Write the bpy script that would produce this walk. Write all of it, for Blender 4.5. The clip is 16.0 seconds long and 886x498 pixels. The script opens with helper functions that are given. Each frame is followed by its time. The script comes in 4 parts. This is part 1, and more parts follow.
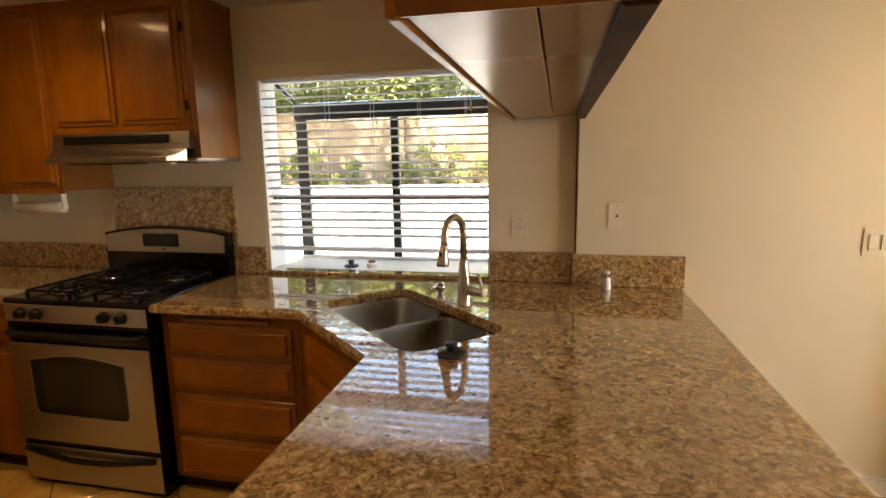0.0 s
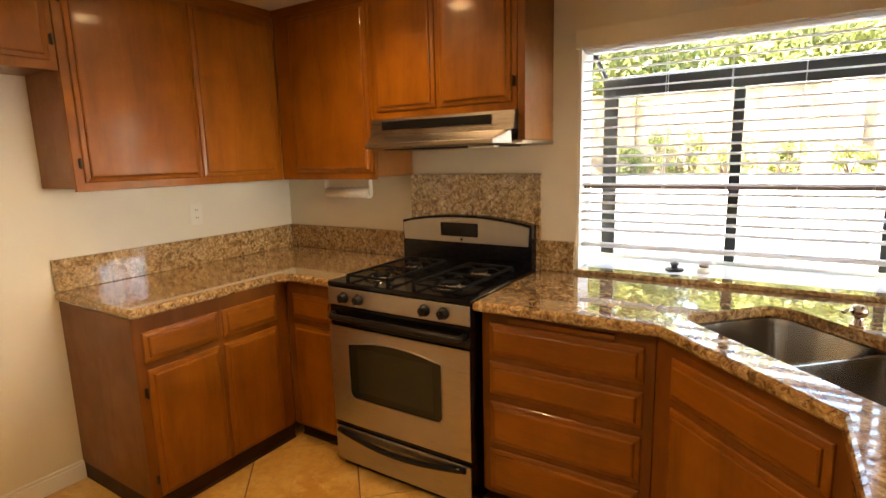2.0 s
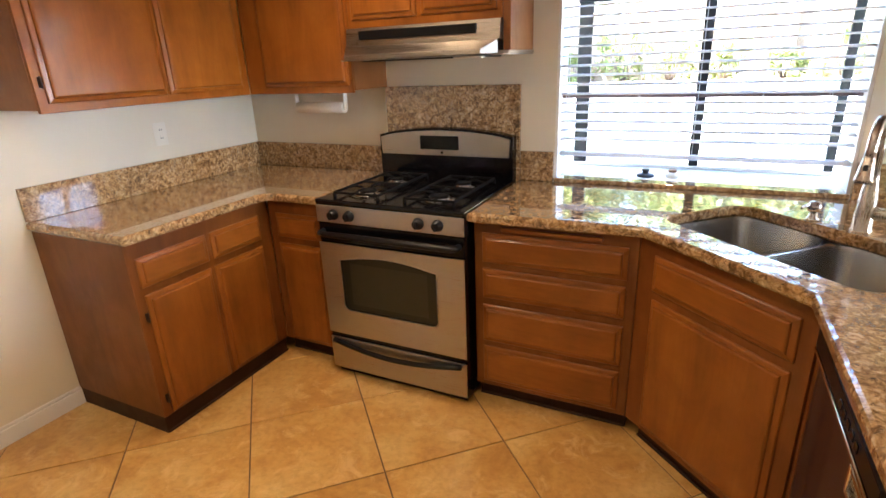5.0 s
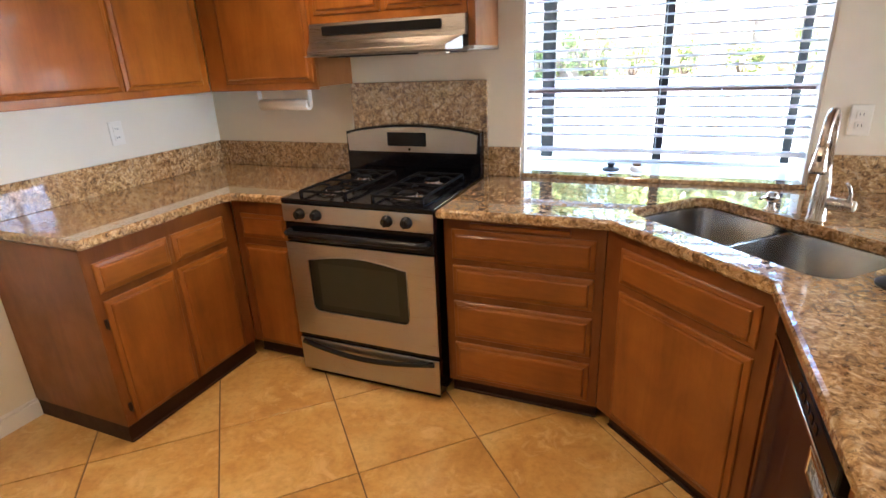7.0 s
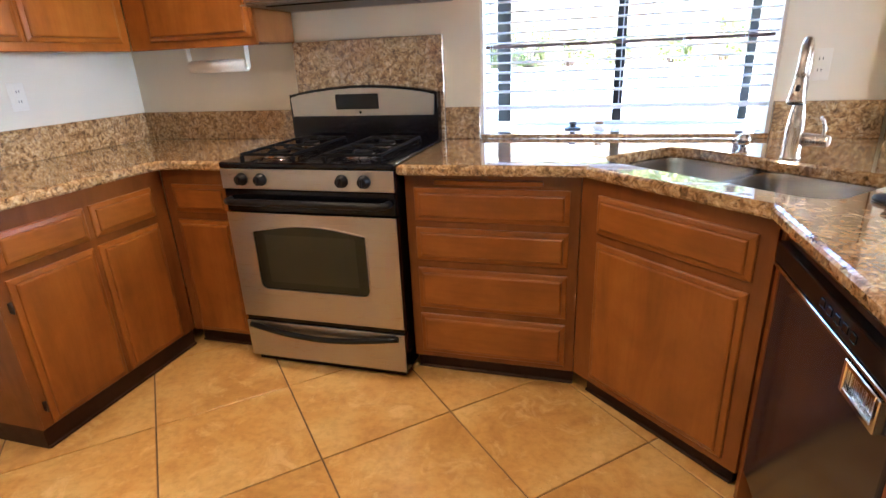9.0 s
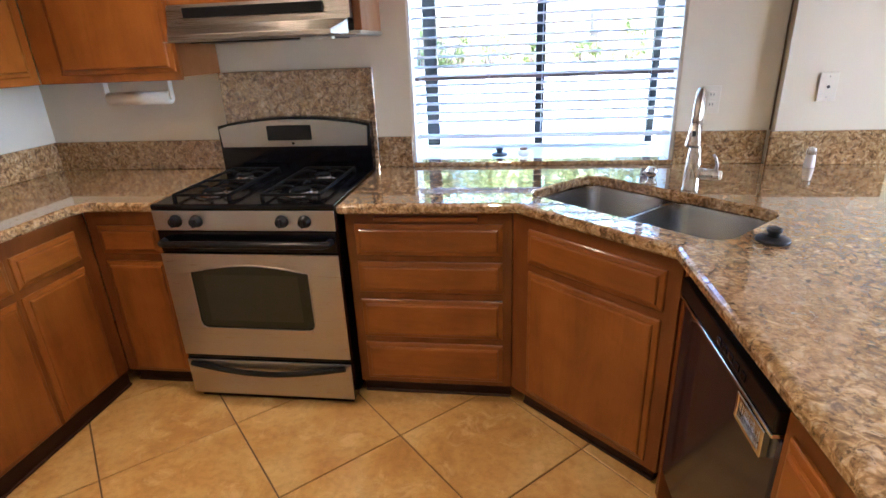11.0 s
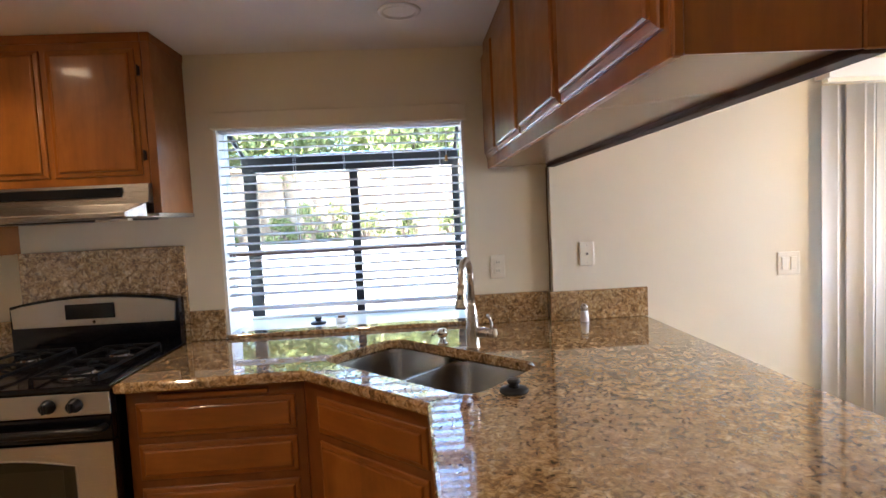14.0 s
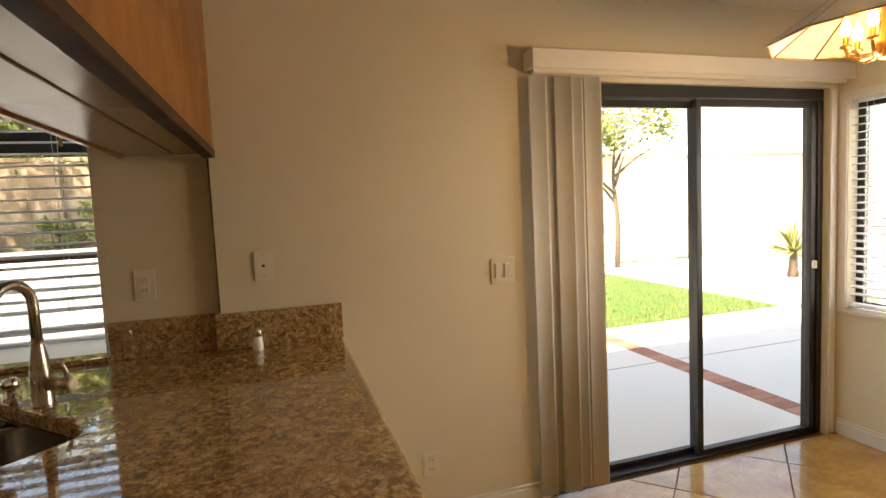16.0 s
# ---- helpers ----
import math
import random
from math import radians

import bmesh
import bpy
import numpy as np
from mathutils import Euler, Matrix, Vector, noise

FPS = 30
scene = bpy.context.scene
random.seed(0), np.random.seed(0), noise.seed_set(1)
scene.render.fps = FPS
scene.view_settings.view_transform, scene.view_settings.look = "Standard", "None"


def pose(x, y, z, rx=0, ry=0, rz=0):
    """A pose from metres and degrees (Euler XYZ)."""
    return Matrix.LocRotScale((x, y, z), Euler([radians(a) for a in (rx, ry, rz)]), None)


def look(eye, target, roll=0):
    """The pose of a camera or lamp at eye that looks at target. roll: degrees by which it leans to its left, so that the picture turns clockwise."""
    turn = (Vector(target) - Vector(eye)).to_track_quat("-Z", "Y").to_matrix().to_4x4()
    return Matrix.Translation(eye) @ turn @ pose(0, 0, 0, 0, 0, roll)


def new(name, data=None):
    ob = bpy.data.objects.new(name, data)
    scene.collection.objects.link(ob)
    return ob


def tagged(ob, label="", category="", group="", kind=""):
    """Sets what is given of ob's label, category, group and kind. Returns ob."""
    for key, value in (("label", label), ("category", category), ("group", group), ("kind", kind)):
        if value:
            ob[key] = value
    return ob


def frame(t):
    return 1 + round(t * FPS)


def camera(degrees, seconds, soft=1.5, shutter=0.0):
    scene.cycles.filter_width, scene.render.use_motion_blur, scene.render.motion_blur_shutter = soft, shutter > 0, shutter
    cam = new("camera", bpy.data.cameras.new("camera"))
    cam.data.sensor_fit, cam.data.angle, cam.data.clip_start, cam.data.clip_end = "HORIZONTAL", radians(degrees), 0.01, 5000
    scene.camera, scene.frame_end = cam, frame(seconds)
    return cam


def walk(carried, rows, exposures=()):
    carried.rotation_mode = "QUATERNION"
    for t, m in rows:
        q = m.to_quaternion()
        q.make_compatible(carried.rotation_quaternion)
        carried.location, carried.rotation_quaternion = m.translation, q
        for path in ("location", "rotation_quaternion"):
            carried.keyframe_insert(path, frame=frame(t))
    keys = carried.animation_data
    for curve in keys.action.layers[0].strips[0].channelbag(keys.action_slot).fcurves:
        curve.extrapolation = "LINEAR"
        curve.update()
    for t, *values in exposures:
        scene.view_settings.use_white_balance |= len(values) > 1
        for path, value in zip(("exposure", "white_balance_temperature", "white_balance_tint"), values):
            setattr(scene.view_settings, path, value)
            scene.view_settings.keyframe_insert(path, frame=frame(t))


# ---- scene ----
cam = camera(80.0, 16.0)
EXPOSURES = [(0, 3.0, 7700, 10), (0.5, 3.35, 7700, 10), (1.5, 3.8, 7700, 10), (2.5, 3.95, 7200, 10), (3, 4.05, 6100, 10), (3.5, 4.1, 6100, 10), (4, 4.12, 6300, 10), (4.5, 4.15, 5700, 10), (7, 4.25, 5200, 10), (9, 4.5, 5000, 10), (11.5, 4.05, 4700, 10), (12.5, 3.85, 4750, 10), (13.5, 3.55, 5250, 10), (14.5, 3.4, 5600, 10), (15, 3.05, 6500, 10), (15.5, 2.64, 7900, 10), (16, 2.12, 8600, 10)]
PATH = [
    (0, (0.761, -0.127, 1.498), (0.337, 1.799, 1.167), -1.0),
    (0.5, (0.542, -0.128, 1.482), (-0.083, 1.742, 1.149), -1.0),
    (1, (0.38, -0.094, 1.454), (-0.396, 1.72, 1.13), -1.1),
    (1.5, (0.165, -0.004, 1.452), (-0.771, 1.732, 1.121), -1.1),
    (2, (0.039, 0.007, 1.466), (-1.025, 1.665, 1.124), -1.5),
    (2.5, (-0.085, -0.093, 1.46), (-1.2, 1.535, 1.135), -1.4),
    (3, (-0.14, -0.169, 1.459), (-1.246, 1.466, 1.136), -1.6),
    (3.5, (-0.147, -0.197, 1.481), (-1.153, 1.497, 1.135), -1.8),
    (4, (-0.124, -0.15, 1.503), (-1.027, 1.531, 0.905), -2.2),
    (4.5, (-0.107, -0.156, 1.498), (-0.972, 1.52, 0.832), -2.3),
    (7, (-0.104, -0.144, 1.49), (-0.847, 1.582, 0.806), -2.5),
    (7.5, (-0.161, -0.103, 1.401), (-0.872, 1.64, 0.723), -2.4),
    (8, (-0.205, -0.071, 1.292), (-0.88, 1.683, 0.609), -2.4),
    (8.5, (-0.235, -0.079, 1.259), (-0.836, 1.703, 0.576), -2.3),
    (9, (-0.231, -0.076, 1.276), (-0.769, 1.727, 0.597), -2.5),
    (9.2, (-0.229, -0.07, 1.27), (-0.75, 1.738, 0.59), -2.7),
    (11.3, (-0.267, -0.152, 1.564), (-0.493, 1.695, 0.83), -2.3),
    (11.5, (-0.243, -0.18, 1.616), (-0.439, 1.668, 0.877), -2.3),
    (12, (-0.149, -0.168, 1.556), (-0.206, 1.71, 0.871), -2.4),
    (12.5, (-0.139, -0.189, 1.582), (-0.063, 1.696, 0.92), -2.5),
    (13, (-0.112, -0.165, 1.574), (0.071, 1.8, 1.253), -2.2),
    (13.5, (0.005, -0.189, 1.509), (0.134, 1.802, 1.364), -2.7),
    (14, (0.169, -0.199, 1.466), (0.279, 1.794, 1.335), -2.8),
    (14.5, (0.427, -0.203, 1.457), (0.53, 1.791, 1.33), -2.9),
    (15, (0.676, -0.178, 1.446), (0.825, 1.812, 1.313), -3.1),
    (15.5, (0.925, -0.032, 1.443), (1.221, 1.941, 1.301), -2.7),
    (16, (1.089, 0.129, 1.441), (1.675, 2.035, 1.28), -2.7),
]
walk(cam, [(t, look(eye, target, roll)) for t, eye, target, roll in PATH], EXPOSURES)

# ---------------------------------------------------------------- world and light
SUN_EL, SUN_AZ = 50.0, 235.0
world = bpy.data.worlds.new("sky")
scene.world = world
world.use_nodes = True
wn = world.node_tree
sky = wn.nodes.new("ShaderNodeTexSky")
sky.sky_type = 'NISHITA'
sky.sun_disc = False
sky.sun_elevation, sky.sun_rotation = radians(SUN_EL), radians(SUN_AZ)
wn.nodes["Background"].inputs["Strength"].default_value = 0.15
wn.links.new(sky.outputs[0], wn.nodes["Background"].inputs["Color"])
sun_to = Vector((math.sin(radians(SUN_AZ)) * math.cos(radians(SUN_EL)), math.cos(radians(SUN_AZ)) * math.cos(radians(SUN_EL)), math.sin(radians(SUN_EL))))
sun = new("sun", bpy.data.lights.new("sun", "SUN"))
sun.data.energy, sun.data.angle, sun.data.color = 5.0, radians(0.5), (1.0, 0.95, 0.88)
sun.matrix_world = look(sun_to * 30, (0, 0, 0))


def lamp(name, kind, place, energy, colour, size=0.1, aim=None, spread=180):
    ob = new(name, bpy.data.lights.new(name, kind))
    ob.data.energy, ob.data.color = energy, colour
    if kind == "AREA":
        ob.data.shape, ob.data.size = "DISK", size
        ob.data.spread = radians(spread)
    else:
        ob.data.shadow_soft_size = size
    ob.matrix_world = look(place, aim or (place[0], place[1] + 1e-4, place[2] - 1))
    return ob


WARM = (1.0, 0.67, 0.36)
CANS = [(-1.465, 1.53), (0.16, 1.93), (-1.45, 0.35), (-0.35, 0.35)]
CAN_POWER, CHANDELIER_POWER = 0.42, 4.0
# daylight of the sky in the opening of the dining window
sky_lamp = lamp("dining_window_daylight", "AREA", (4.36, 1.52, 1.33), 6.0, (0.90, 0.95, 1.0), 1.5, (-2.6, 1.52, 1.2))
sky_lamp.data.shape, sky_lamp.data.size, sky_lamp.data.size_y = "RECTANGLE", 1.5, 1.15

# ---------------------------------------------------------------- materials


def material(name, base, rough=0.5, metal=0.0, coat=0.0, spec=0.5):
    m = bpy.data.materials.new(name)
    m.use_nodes = True
    b = m.node_tree.nodes["Principled BSDF"]
    b.inputs["Base Color"].default_value = (*base, 1)
    b.inputs["Roughness"].default_value = rough
    b.inputs["Metallic"].default_value = metal
    b.inputs["Coat Weight"].default_value = coat
    b.inputs["Coat Roughness"].default_value = 0.12
    b.inputs["Specular IOR Level"].default_value = spec
    return m


def node(m, kind, **values):
    n = m.node_tree.nodes.new(kind)
    for key, value in values.items():
        n.inputs[key.replace("_", " ")].default_value = value
    return n


def link(m, a, b):
    m.node_tree.links.new(a, b)


def bsdf(m):
    return m.node_tree.nodes["Principled BSDF"]


def ramp(m, fac, stops):
    r = m.node_tree.nodes.new("ShaderNodeValToRGB")
    e = r.color_ramp.elements
    while len(e) < len(stops):
        e.new(0.5)
    for el, (p, c) in zip(e, stops):
        el.position, el.color = p, (*c, 1)
    link(m, fac, r.inputs[0])
    return r.outputs[0]


def coords(m, scale=(1, 1, 1), space="Object"):
    tc = m.node_tree.nodes.new("ShaderNodeTexCoord")
    mp = m.node_tree.nodes.new("ShaderNodeMapping")
    mp.inputs["Scale"].default_value = scale
    link(m, tc.outputs[space], mp.inputs[0])
    return mp.outputs[0]


def world_coords(m, scale=(1, 1, 1)):
    g = m.node_tree.nodes.new("ShaderNodeNewGeometry")
    mp = m.node_tree.nodes.new("ShaderNodeMapping")
    mp.inputs["Scale"].default_value = scale
    link(m, g.outputs["Position"], mp.inputs[0])
    return mp.outputs[0]


def mix(m, fac, a, b, blend="MIX"):
    n = m.node_tree.nodes.new("ShaderNodeMix")
    n.data_type, n.blend_type = "RGBA", blend
    for sock, v in ((n.inputs[0], fac), (n.inputs[6], a), (n.inputs[7], b)):
        if isinstance(v, (int, float)):
            sock.default_value = v
        elif isinstance(v, tuple):
            sock.default_value = (*v, 1)
        else:
            link(m, v, sock)
    return n.outputs[2]


def bump(m, height, strength=0.2, distance=0.002):
    b = node(m, "ShaderNodeBump", Strength=strength, Distance=distance)
    link(m, height, b.inputs["Height"])
    link(m, b.outputs[0], bsdf(m).inputs["Normal"])


def noise_tex(m, vec, scale, detail=4.0, rough=0.55, dist=0.0):
    n = node(m, "ShaderNodeTexNoise", Scale=scale, Detail=detail, Roughness=rough, Distortion=dist)
    link(m, vec, n.inputs["Vector"])
    return n.outputs[0]


def wood(name, along, dark, mid, light, rough=0.3):
    """Stained oak with the grain along one local axis."""
    m = material(name, mid, rough, coat=0.22, spec=0.28)
    bsdf(m).inputs["Coat Roughness"].default_value = 0.1
    s = [9.0, 9.0, 9.0]
    s["xyz".index(along)] = 1.5
    fine = [120.0, 120.0, 120.0]
    fine["xyz".index(along)] = 7.0
    grain = noise_tex(m, coords(m, tuple(s)), 1.0, 5, 0.55, 1.4)
    pores = noise_tex(m, coords(m, tuple(fine)), 1.0, 3, 0.6)
    blot = noise_tex(m, world_coords(m), 5.5, 5, 0.62, 0.4)
    wide = noise_tex(m, world_coords(m), 1.7, 3, 0.5)
    info = m.node_tree.nodes.new("ShaderNodeObjectInfo")
    col = ramp(m, grain, [(0.22, dark), (0.5, mid), (0.8, light)])
    col = mix(m, 0.10, col, ramp(m, pores, [(0.36, dark), (0.56, light)]), "MIX")
    col = mix(m, 0.55, col, ramp(m, blot, [(0.3, (0.62, 0.55, 0.47)), (0.62, (1, 1, 1))]), "MULTIPLY")
    col = mix(m, 0.45, col, ramp(m, wide, [(0.35, (0.74, 0.68, 0.62)), (0.65, (1, 1, 1))]), "MULTIPLY")
    col = mix(m, 0.22, col, ramp(m, info.outputs["Random"], [(0.0, (0.8, 0.74, 0.68)), (1.0, (1, 1, 1))]), "MULTIPLY")
    link(m, col, bsdf(m).inputs["Base Color"])
    link(m, ramp(m, blot, [(0.3, (rough + 0.1,) * 3), (0.7, (rough - 0.04,) * 3)]), bsdf(m).inputs["Roughness"])
    bump(m, pores, 0.05, 0.0006)
    return m


W_DARK, W_MID, W_LIGHT = (0.205, 0.067, 0.007), (0.30, 0.099, 0.0085), (0.365, 0.131, 0.013)
wood_v = wood("oak_upright", "z", W_DARK, W_MID, W_LIGHT, 0.34)
# the same oak darkened: shade on base frames and end panel set in colour
wood_shade = wood("oak_shaded", "z", (0.15, 0.046, 0.006), (0.21, 0.068, 0.009), (0.26, 0.09, 0.013), 0.36)
wood_h = wood("oak_level", "x", W_DARK, W_MID, W_LIGHT, 0.34)
wood_end = wood("oak_veneer", "z", (0.235, 0.086, 0.018), (0.28, 0.106, 0.024), (0.315, 0.126, 0.031), 0.36)
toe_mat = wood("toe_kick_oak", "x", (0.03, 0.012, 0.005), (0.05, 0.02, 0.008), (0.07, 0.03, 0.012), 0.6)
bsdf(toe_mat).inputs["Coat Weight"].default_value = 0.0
hardware = material("dark_bronze_hinge", (0.05, 0.03, 0.02), 0.4, 0.8)

granite = material("granite", (0.4, 0.28, 0.17), 0.07, coat=1.0)
bsdf(granite).inputs["Coat Roughness"].default_value = 0.015
gv = world_coords(granite)
warp = node(granite, "ShaderNodeTexNoise", Scale=26.0, Detail=3.0)
link(granite, gv, warp.inputs["Vector"])
wv = granite.node_tree.nodes.new("ShaderNodeVectorMath")
wv.operation = "MULTIPLY_ADD"
wv.inputs[1].default_value = (0.034, 0.034, 0.034)
link(granite, warp.outputs[1], wv.inputs[0])
link(granite, gv, wv.inputs[2])


def grains(scale, smooth=0.25):
    """Irregular mineral grains with one random tone each."""
    v = node(granite, "ShaderNodeTexVoronoi", Scale=scale, Randomness=1.0)
    v.feature = "SMOOTH_F1"
    v.inputs["Smoothness"].default_value = smooth
    link(granite, wv.outputs[0], v.inputs["Vector"])
    sep = granite.node_tree.nodes.new("ShaderNodeSeparateColor")
    link(granite, v.outputs["Color"], sep.inputs[0])
    return sep.outputs


big = grains(56.0)
flow = noise_tex(granite, wv.outputs[0], 33.0, 6, 0.66, 1.3)
g1 = ramp(granite, flow, [(0.30, (0.085, 0.054, 0.03)), (0.40, (0.20, 0.125, 0.058)), (0.47, (0.40, 0.255, 0.11)), (0.54, (0.58, 0.41, 0.20)), (0.63, (0.76, 0.62, 0.41))])
g2 = ramp(granite, big[0], [(0.12, (0.15, 0.10, 0.055)), (0.32, (0.29, 0.19, 0.095)), (0.6, (0.45, 0.31, 0.15)), (0.9, (0.60, 0.45, 0.27))])
g1 = mix(granite, 0.35, g1, g2)
dk = noise_tex(granite, wv.outputs[0], 62.0, 5, 0.7)
g1 = mix(granite, ramp(granite, dk, [(0.55, (0, 0, 0)), (0.63, (0.8, 0.8, 0.8))]), g1, (0.075, 0.052, 0.036))
rims = node(granite, "ShaderNodeTexVoronoi", Scale=44.0, Randomness=1.0)
rims.feature = "DISTANCE_TO_EDGE"
link(granite, wv.outputs[0], rims.inputs["Vector"])
g1 = mix(granite, 0.42, g1, ramp(granite, rims.outputs["Distance"], [(0.0, (0.34, 0.27, 0.21)), (0.10, (0.72, 0.66, 0.60)), (0.26, (1.12, 1.1, 1.06))]), "MULTIPLY")
grey = noise_tex(granite, gv, 17.0, 4, 0.6)
g1 = mix(granite, ramp(granite, grey, [(0.56, (0, 0, 0)), (0.68, (0.25, 0.25, 0.25))]), g1, (0.27, 0.235, 0.19))
hue = noise_tex(granite, gv, 5.0, 3)
g1 = mix(granite, 0.7, g1, ramp(granite, hue, [(0.3, (0.90, 0.79, 0.66)), (0.7, (1.0, 0.99, 0.96))]), "MULTIPLY")
link(granite, g1, bsdf(granite).inputs["Base Color"])


def plaster(name, base, scale=60.0, strength=0.18):
    m = material(name, base, 0.62)
    v = world_coords(m)
    big = noise_tex(m, v, 1.1, 3)
    lum = tuple(c * 0.93 for c in base)
    link(m, ramp(m, big, [(0.3, lum), (0.7, base)]), bsdf(m).inputs["Base Color"])
    bump(m, noise_tex(m, v, scale, 4, 0.6), strength, 0.002)
    return m


wall_paint = plaster("wall_paint", (0.77, 0.71, 0.565))
ceil_paint = plaster("ceiling_paint", (0.76, 0.73, 0.68), 35.0, 0.3)
trim_paint = plaster("trim_paint", (0.82, 0.80, 0.76), 90.0, 0.04)
white_plastic = material("white_plastic", (0.77, 0.73, 0.62), 0.35)
blind_white = plaster("blind_white", (0.82, 0.83, 0.86), 80.0, 0.02)
glow = node(blind_white, "ShaderNodeBsdfTranslucent")
glow.inputs["Color"].default_value = (0.84, 0.85, 0.88, 1)
thin = node(blind_white, "ShaderNodeMixShader")
thin.inputs[0].default_value = 0.45
link(blind_white, bsdf(blind_white).outputs[0], thin.inputs[1])
link(blind_white, glow.outputs[0], thin.inputs[2])
link(blind_white, thin.outputs[0], blind_white.node_tree.nodes["Material Output"].inputs[0])
vane_fabric = plaster("vane_fabric", (0.62, 0.625, 0.625), 180.0, 0.1)

tile_mat = material("travertine_tile", (0.5, 0.33, 0.17), 0.3, coat=0.8)
bsdf(tile_mat).inputs["Coat Roughness"].default_value = 0.07
info = tile_mat.node_tree.nodes.new("ShaderNodeObjectInfo")
off = tile_mat.node_tree.nodes.new("ShaderNodeVectorMath")
off.operation = "MULTIPLY_ADD"
off.inputs[1].default_value = (7, 7, 7)
link(tile_mat, info.outputs["Random"], off.inputs[0])
link(tile_mat, world_coords(tile_mat), off.inputs[2])
off_n = noise_tex(tile_mat, off.outputs[0], 3.4, 6, 0.62, 0.5)
fine_n = noise_tex(tile_mat, off.outputs[0], 34.0, 4, 0.6)
tc = ramp(tile_mat, off_n, [(0.27, (0.45, 0.23, 0.05)), (0.48, (0.63, 0.365, 0.095)), (0.66, (0.72, 0.485, 0.165)), (0.76, (0.76, 0.55, 0.24))])
tc = mix(tile_mat, 0.4, tc, ramp(tile_mat, fine_n, [(0.3, (0.6, 0.5, 0.4)), (0.56, (1, 1, 1))]), "MULTIPLY")
cloud = noise_tex(tile_mat, off.outputs[0], 9.0, 6, 0.68, 0.9)
tc = mix(tile_mat, ramp(tile_mat, cloud, [(0.55, (0, 0, 0)), (0.68, (0.5, 0.5, 0.5))]), tc, (0.86, 0.62, 0.28))
pits = noise_tex(tile_mat, off.outputs[0], 120.0, 3, 0.6)
tc = mix(tile_mat, ramp(tile_mat, pits, [(0.70, (0, 0, 0)), (0.75, (0.7, 0.7, 0.7))]), tc, (0.25, 0.13, 0.04))
link(tile_mat, tc, bsdf(tile_mat).inputs["Base Color"])
bump(tile_mat, fine_n, 0.06, 0.001)
grout = plaster("grout", (0.15, 0.085, 0.04), 200.0, 0.3)


def brushed(name, base, rough=0.3, along=0):
    m = material(name, base, rough, 1.0)
    s = [900.0, 900.0, 900.0]
    s[along] = 6.0
    n = noise_tex(m, coords(m, tuple(s)), 1.0, 2)
    link(m, ramp(m, n, [(0.3, (rough - 0.07,) * 3), (0.7, (rough + 0.1,) * 3)]), bsdf(m).inputs["Roughness"])
    bump(m, n, 0.05, 0.0003)
    return m


steel = brushed("brushed_steel", (0.42, 0.39, 0.35), 0.33)
sink_steel = material("sink_steel", (0.40, 0.38, 0.35), 0.25, 1.0)
nickel = brushed("brushed_nickel", (0.6, 0.56, 0.5), 0.25, 2)
chrome = material("chrome", (0.75, 0.74, 0.72), 0.1, 1.0)
black_enamel = material("black_enamel", (0.004, 0.004, 0.006), 0.14, spec=0.3)
navy_enamel = material("dishwasher_enamel", (0.011, 0.013, 0.028), 0.13, spec=0.6)
black_plastic = material("black_plastic", (0.006, 0.006, 0.007), 0.3, spec=0.3)
cast_iron = material("cast_iron", (0.007, 0.007, 0.008), 0.75, spec=0.15)
dark_glass = material("oven_glass", (0.022, 0.022, 0.014), 0.06, spec=0.3)
inner_glass = material("oven_inner_glass", (0.031, 0.031, 0.020), 0.08, spec=0.3)
hood_steel = brushed("hood_steel", (0.36, 0.33, 0.3), 0.3)
cable_brown = material("cable_brown", (0.16, 0.1, 0.06), 0.5)
display = material("display_glass", (0.004, 0.005, 0.007), 0.12, spec=0.25)
bronze = plaster("bronze_aluminium", (0.014, 0.013, 0.014), 300.0, 0.03)
bsdf(bronze).inputs["Roughness"].default_value = 0.4
rubber = material("black_rubber", (0.015, 0.015, 0.016), 0.45)
paper = plaster("kitchen_paper", (0.82, 0.76, 0.66), 250.0, 0.3)
glass = material("window_glass", (1, 1, 1), 0.0)
bsdf(glass).inputs["Transmission Weight"].default_value = 1.0
bsdf(glass).inputs["IOR"].default_value = 1.1
concrete = plaster("concrete", (0.62, 0.60, 0.56), 40.0, 0.3)
stucco = plaster("garden_wall_stucco", (0.70, 0.63, 0.52), 30.0, 0.5)
# darker copy of the garden wall, dappled tree shade mixed into its colour
shaded_wall = plaster("shaded_garden_wall", (0.30, 0.215, 0.125), 30.0, 0.5)
dapple = noise_tex(shaded_wall, world_coords(shaded_wall), 1.6, 6, 0.65, 0.8)
link(shaded_wall, ramp(shaded_wall, dapple, [(0.36, (0.15, 0.10, 0.06)), (0.50, (0.27, 0.19, 0.11)), (0.62, (0.42, 0.33, 0.22))]), bsdf(shaded_wall).inputs["Base Color"])
soil = plaster("soil", (0.2, 0.15, 0.1), 12.0, 0.6)
grass_mat = plaster("grass", (0.07, 0.14, 0.025), 30.0, 0.3)
leaf_mat = material("leaf", (0.08, 0.14, 0.03), 0.5)
li = leaf_mat.node_tree.nodes.new("ShaderNodeNewGeometry")
link(leaf_mat, ramp(leaf_mat, li.outputs["Random Per Island"], [(0.0, (0.11, 0.14, 0.035)), (0.5, (0.24, 0.27, 0.08)), (1.0, (0.42, 0.42, 0.17))]), bsdf(leaf_mat).inputs["Base Color"])
sheen = node(leaf_mat, "ShaderNodeBsdfTranslucent")
link(leaf_mat, bsdf(leaf_mat).inputs["Base Color"].links[0].from_socket, sheen.inputs["Color"])
both = node(leaf_mat, "ShaderNodeMixShader")
both.inputs[0].default_value = 0.45
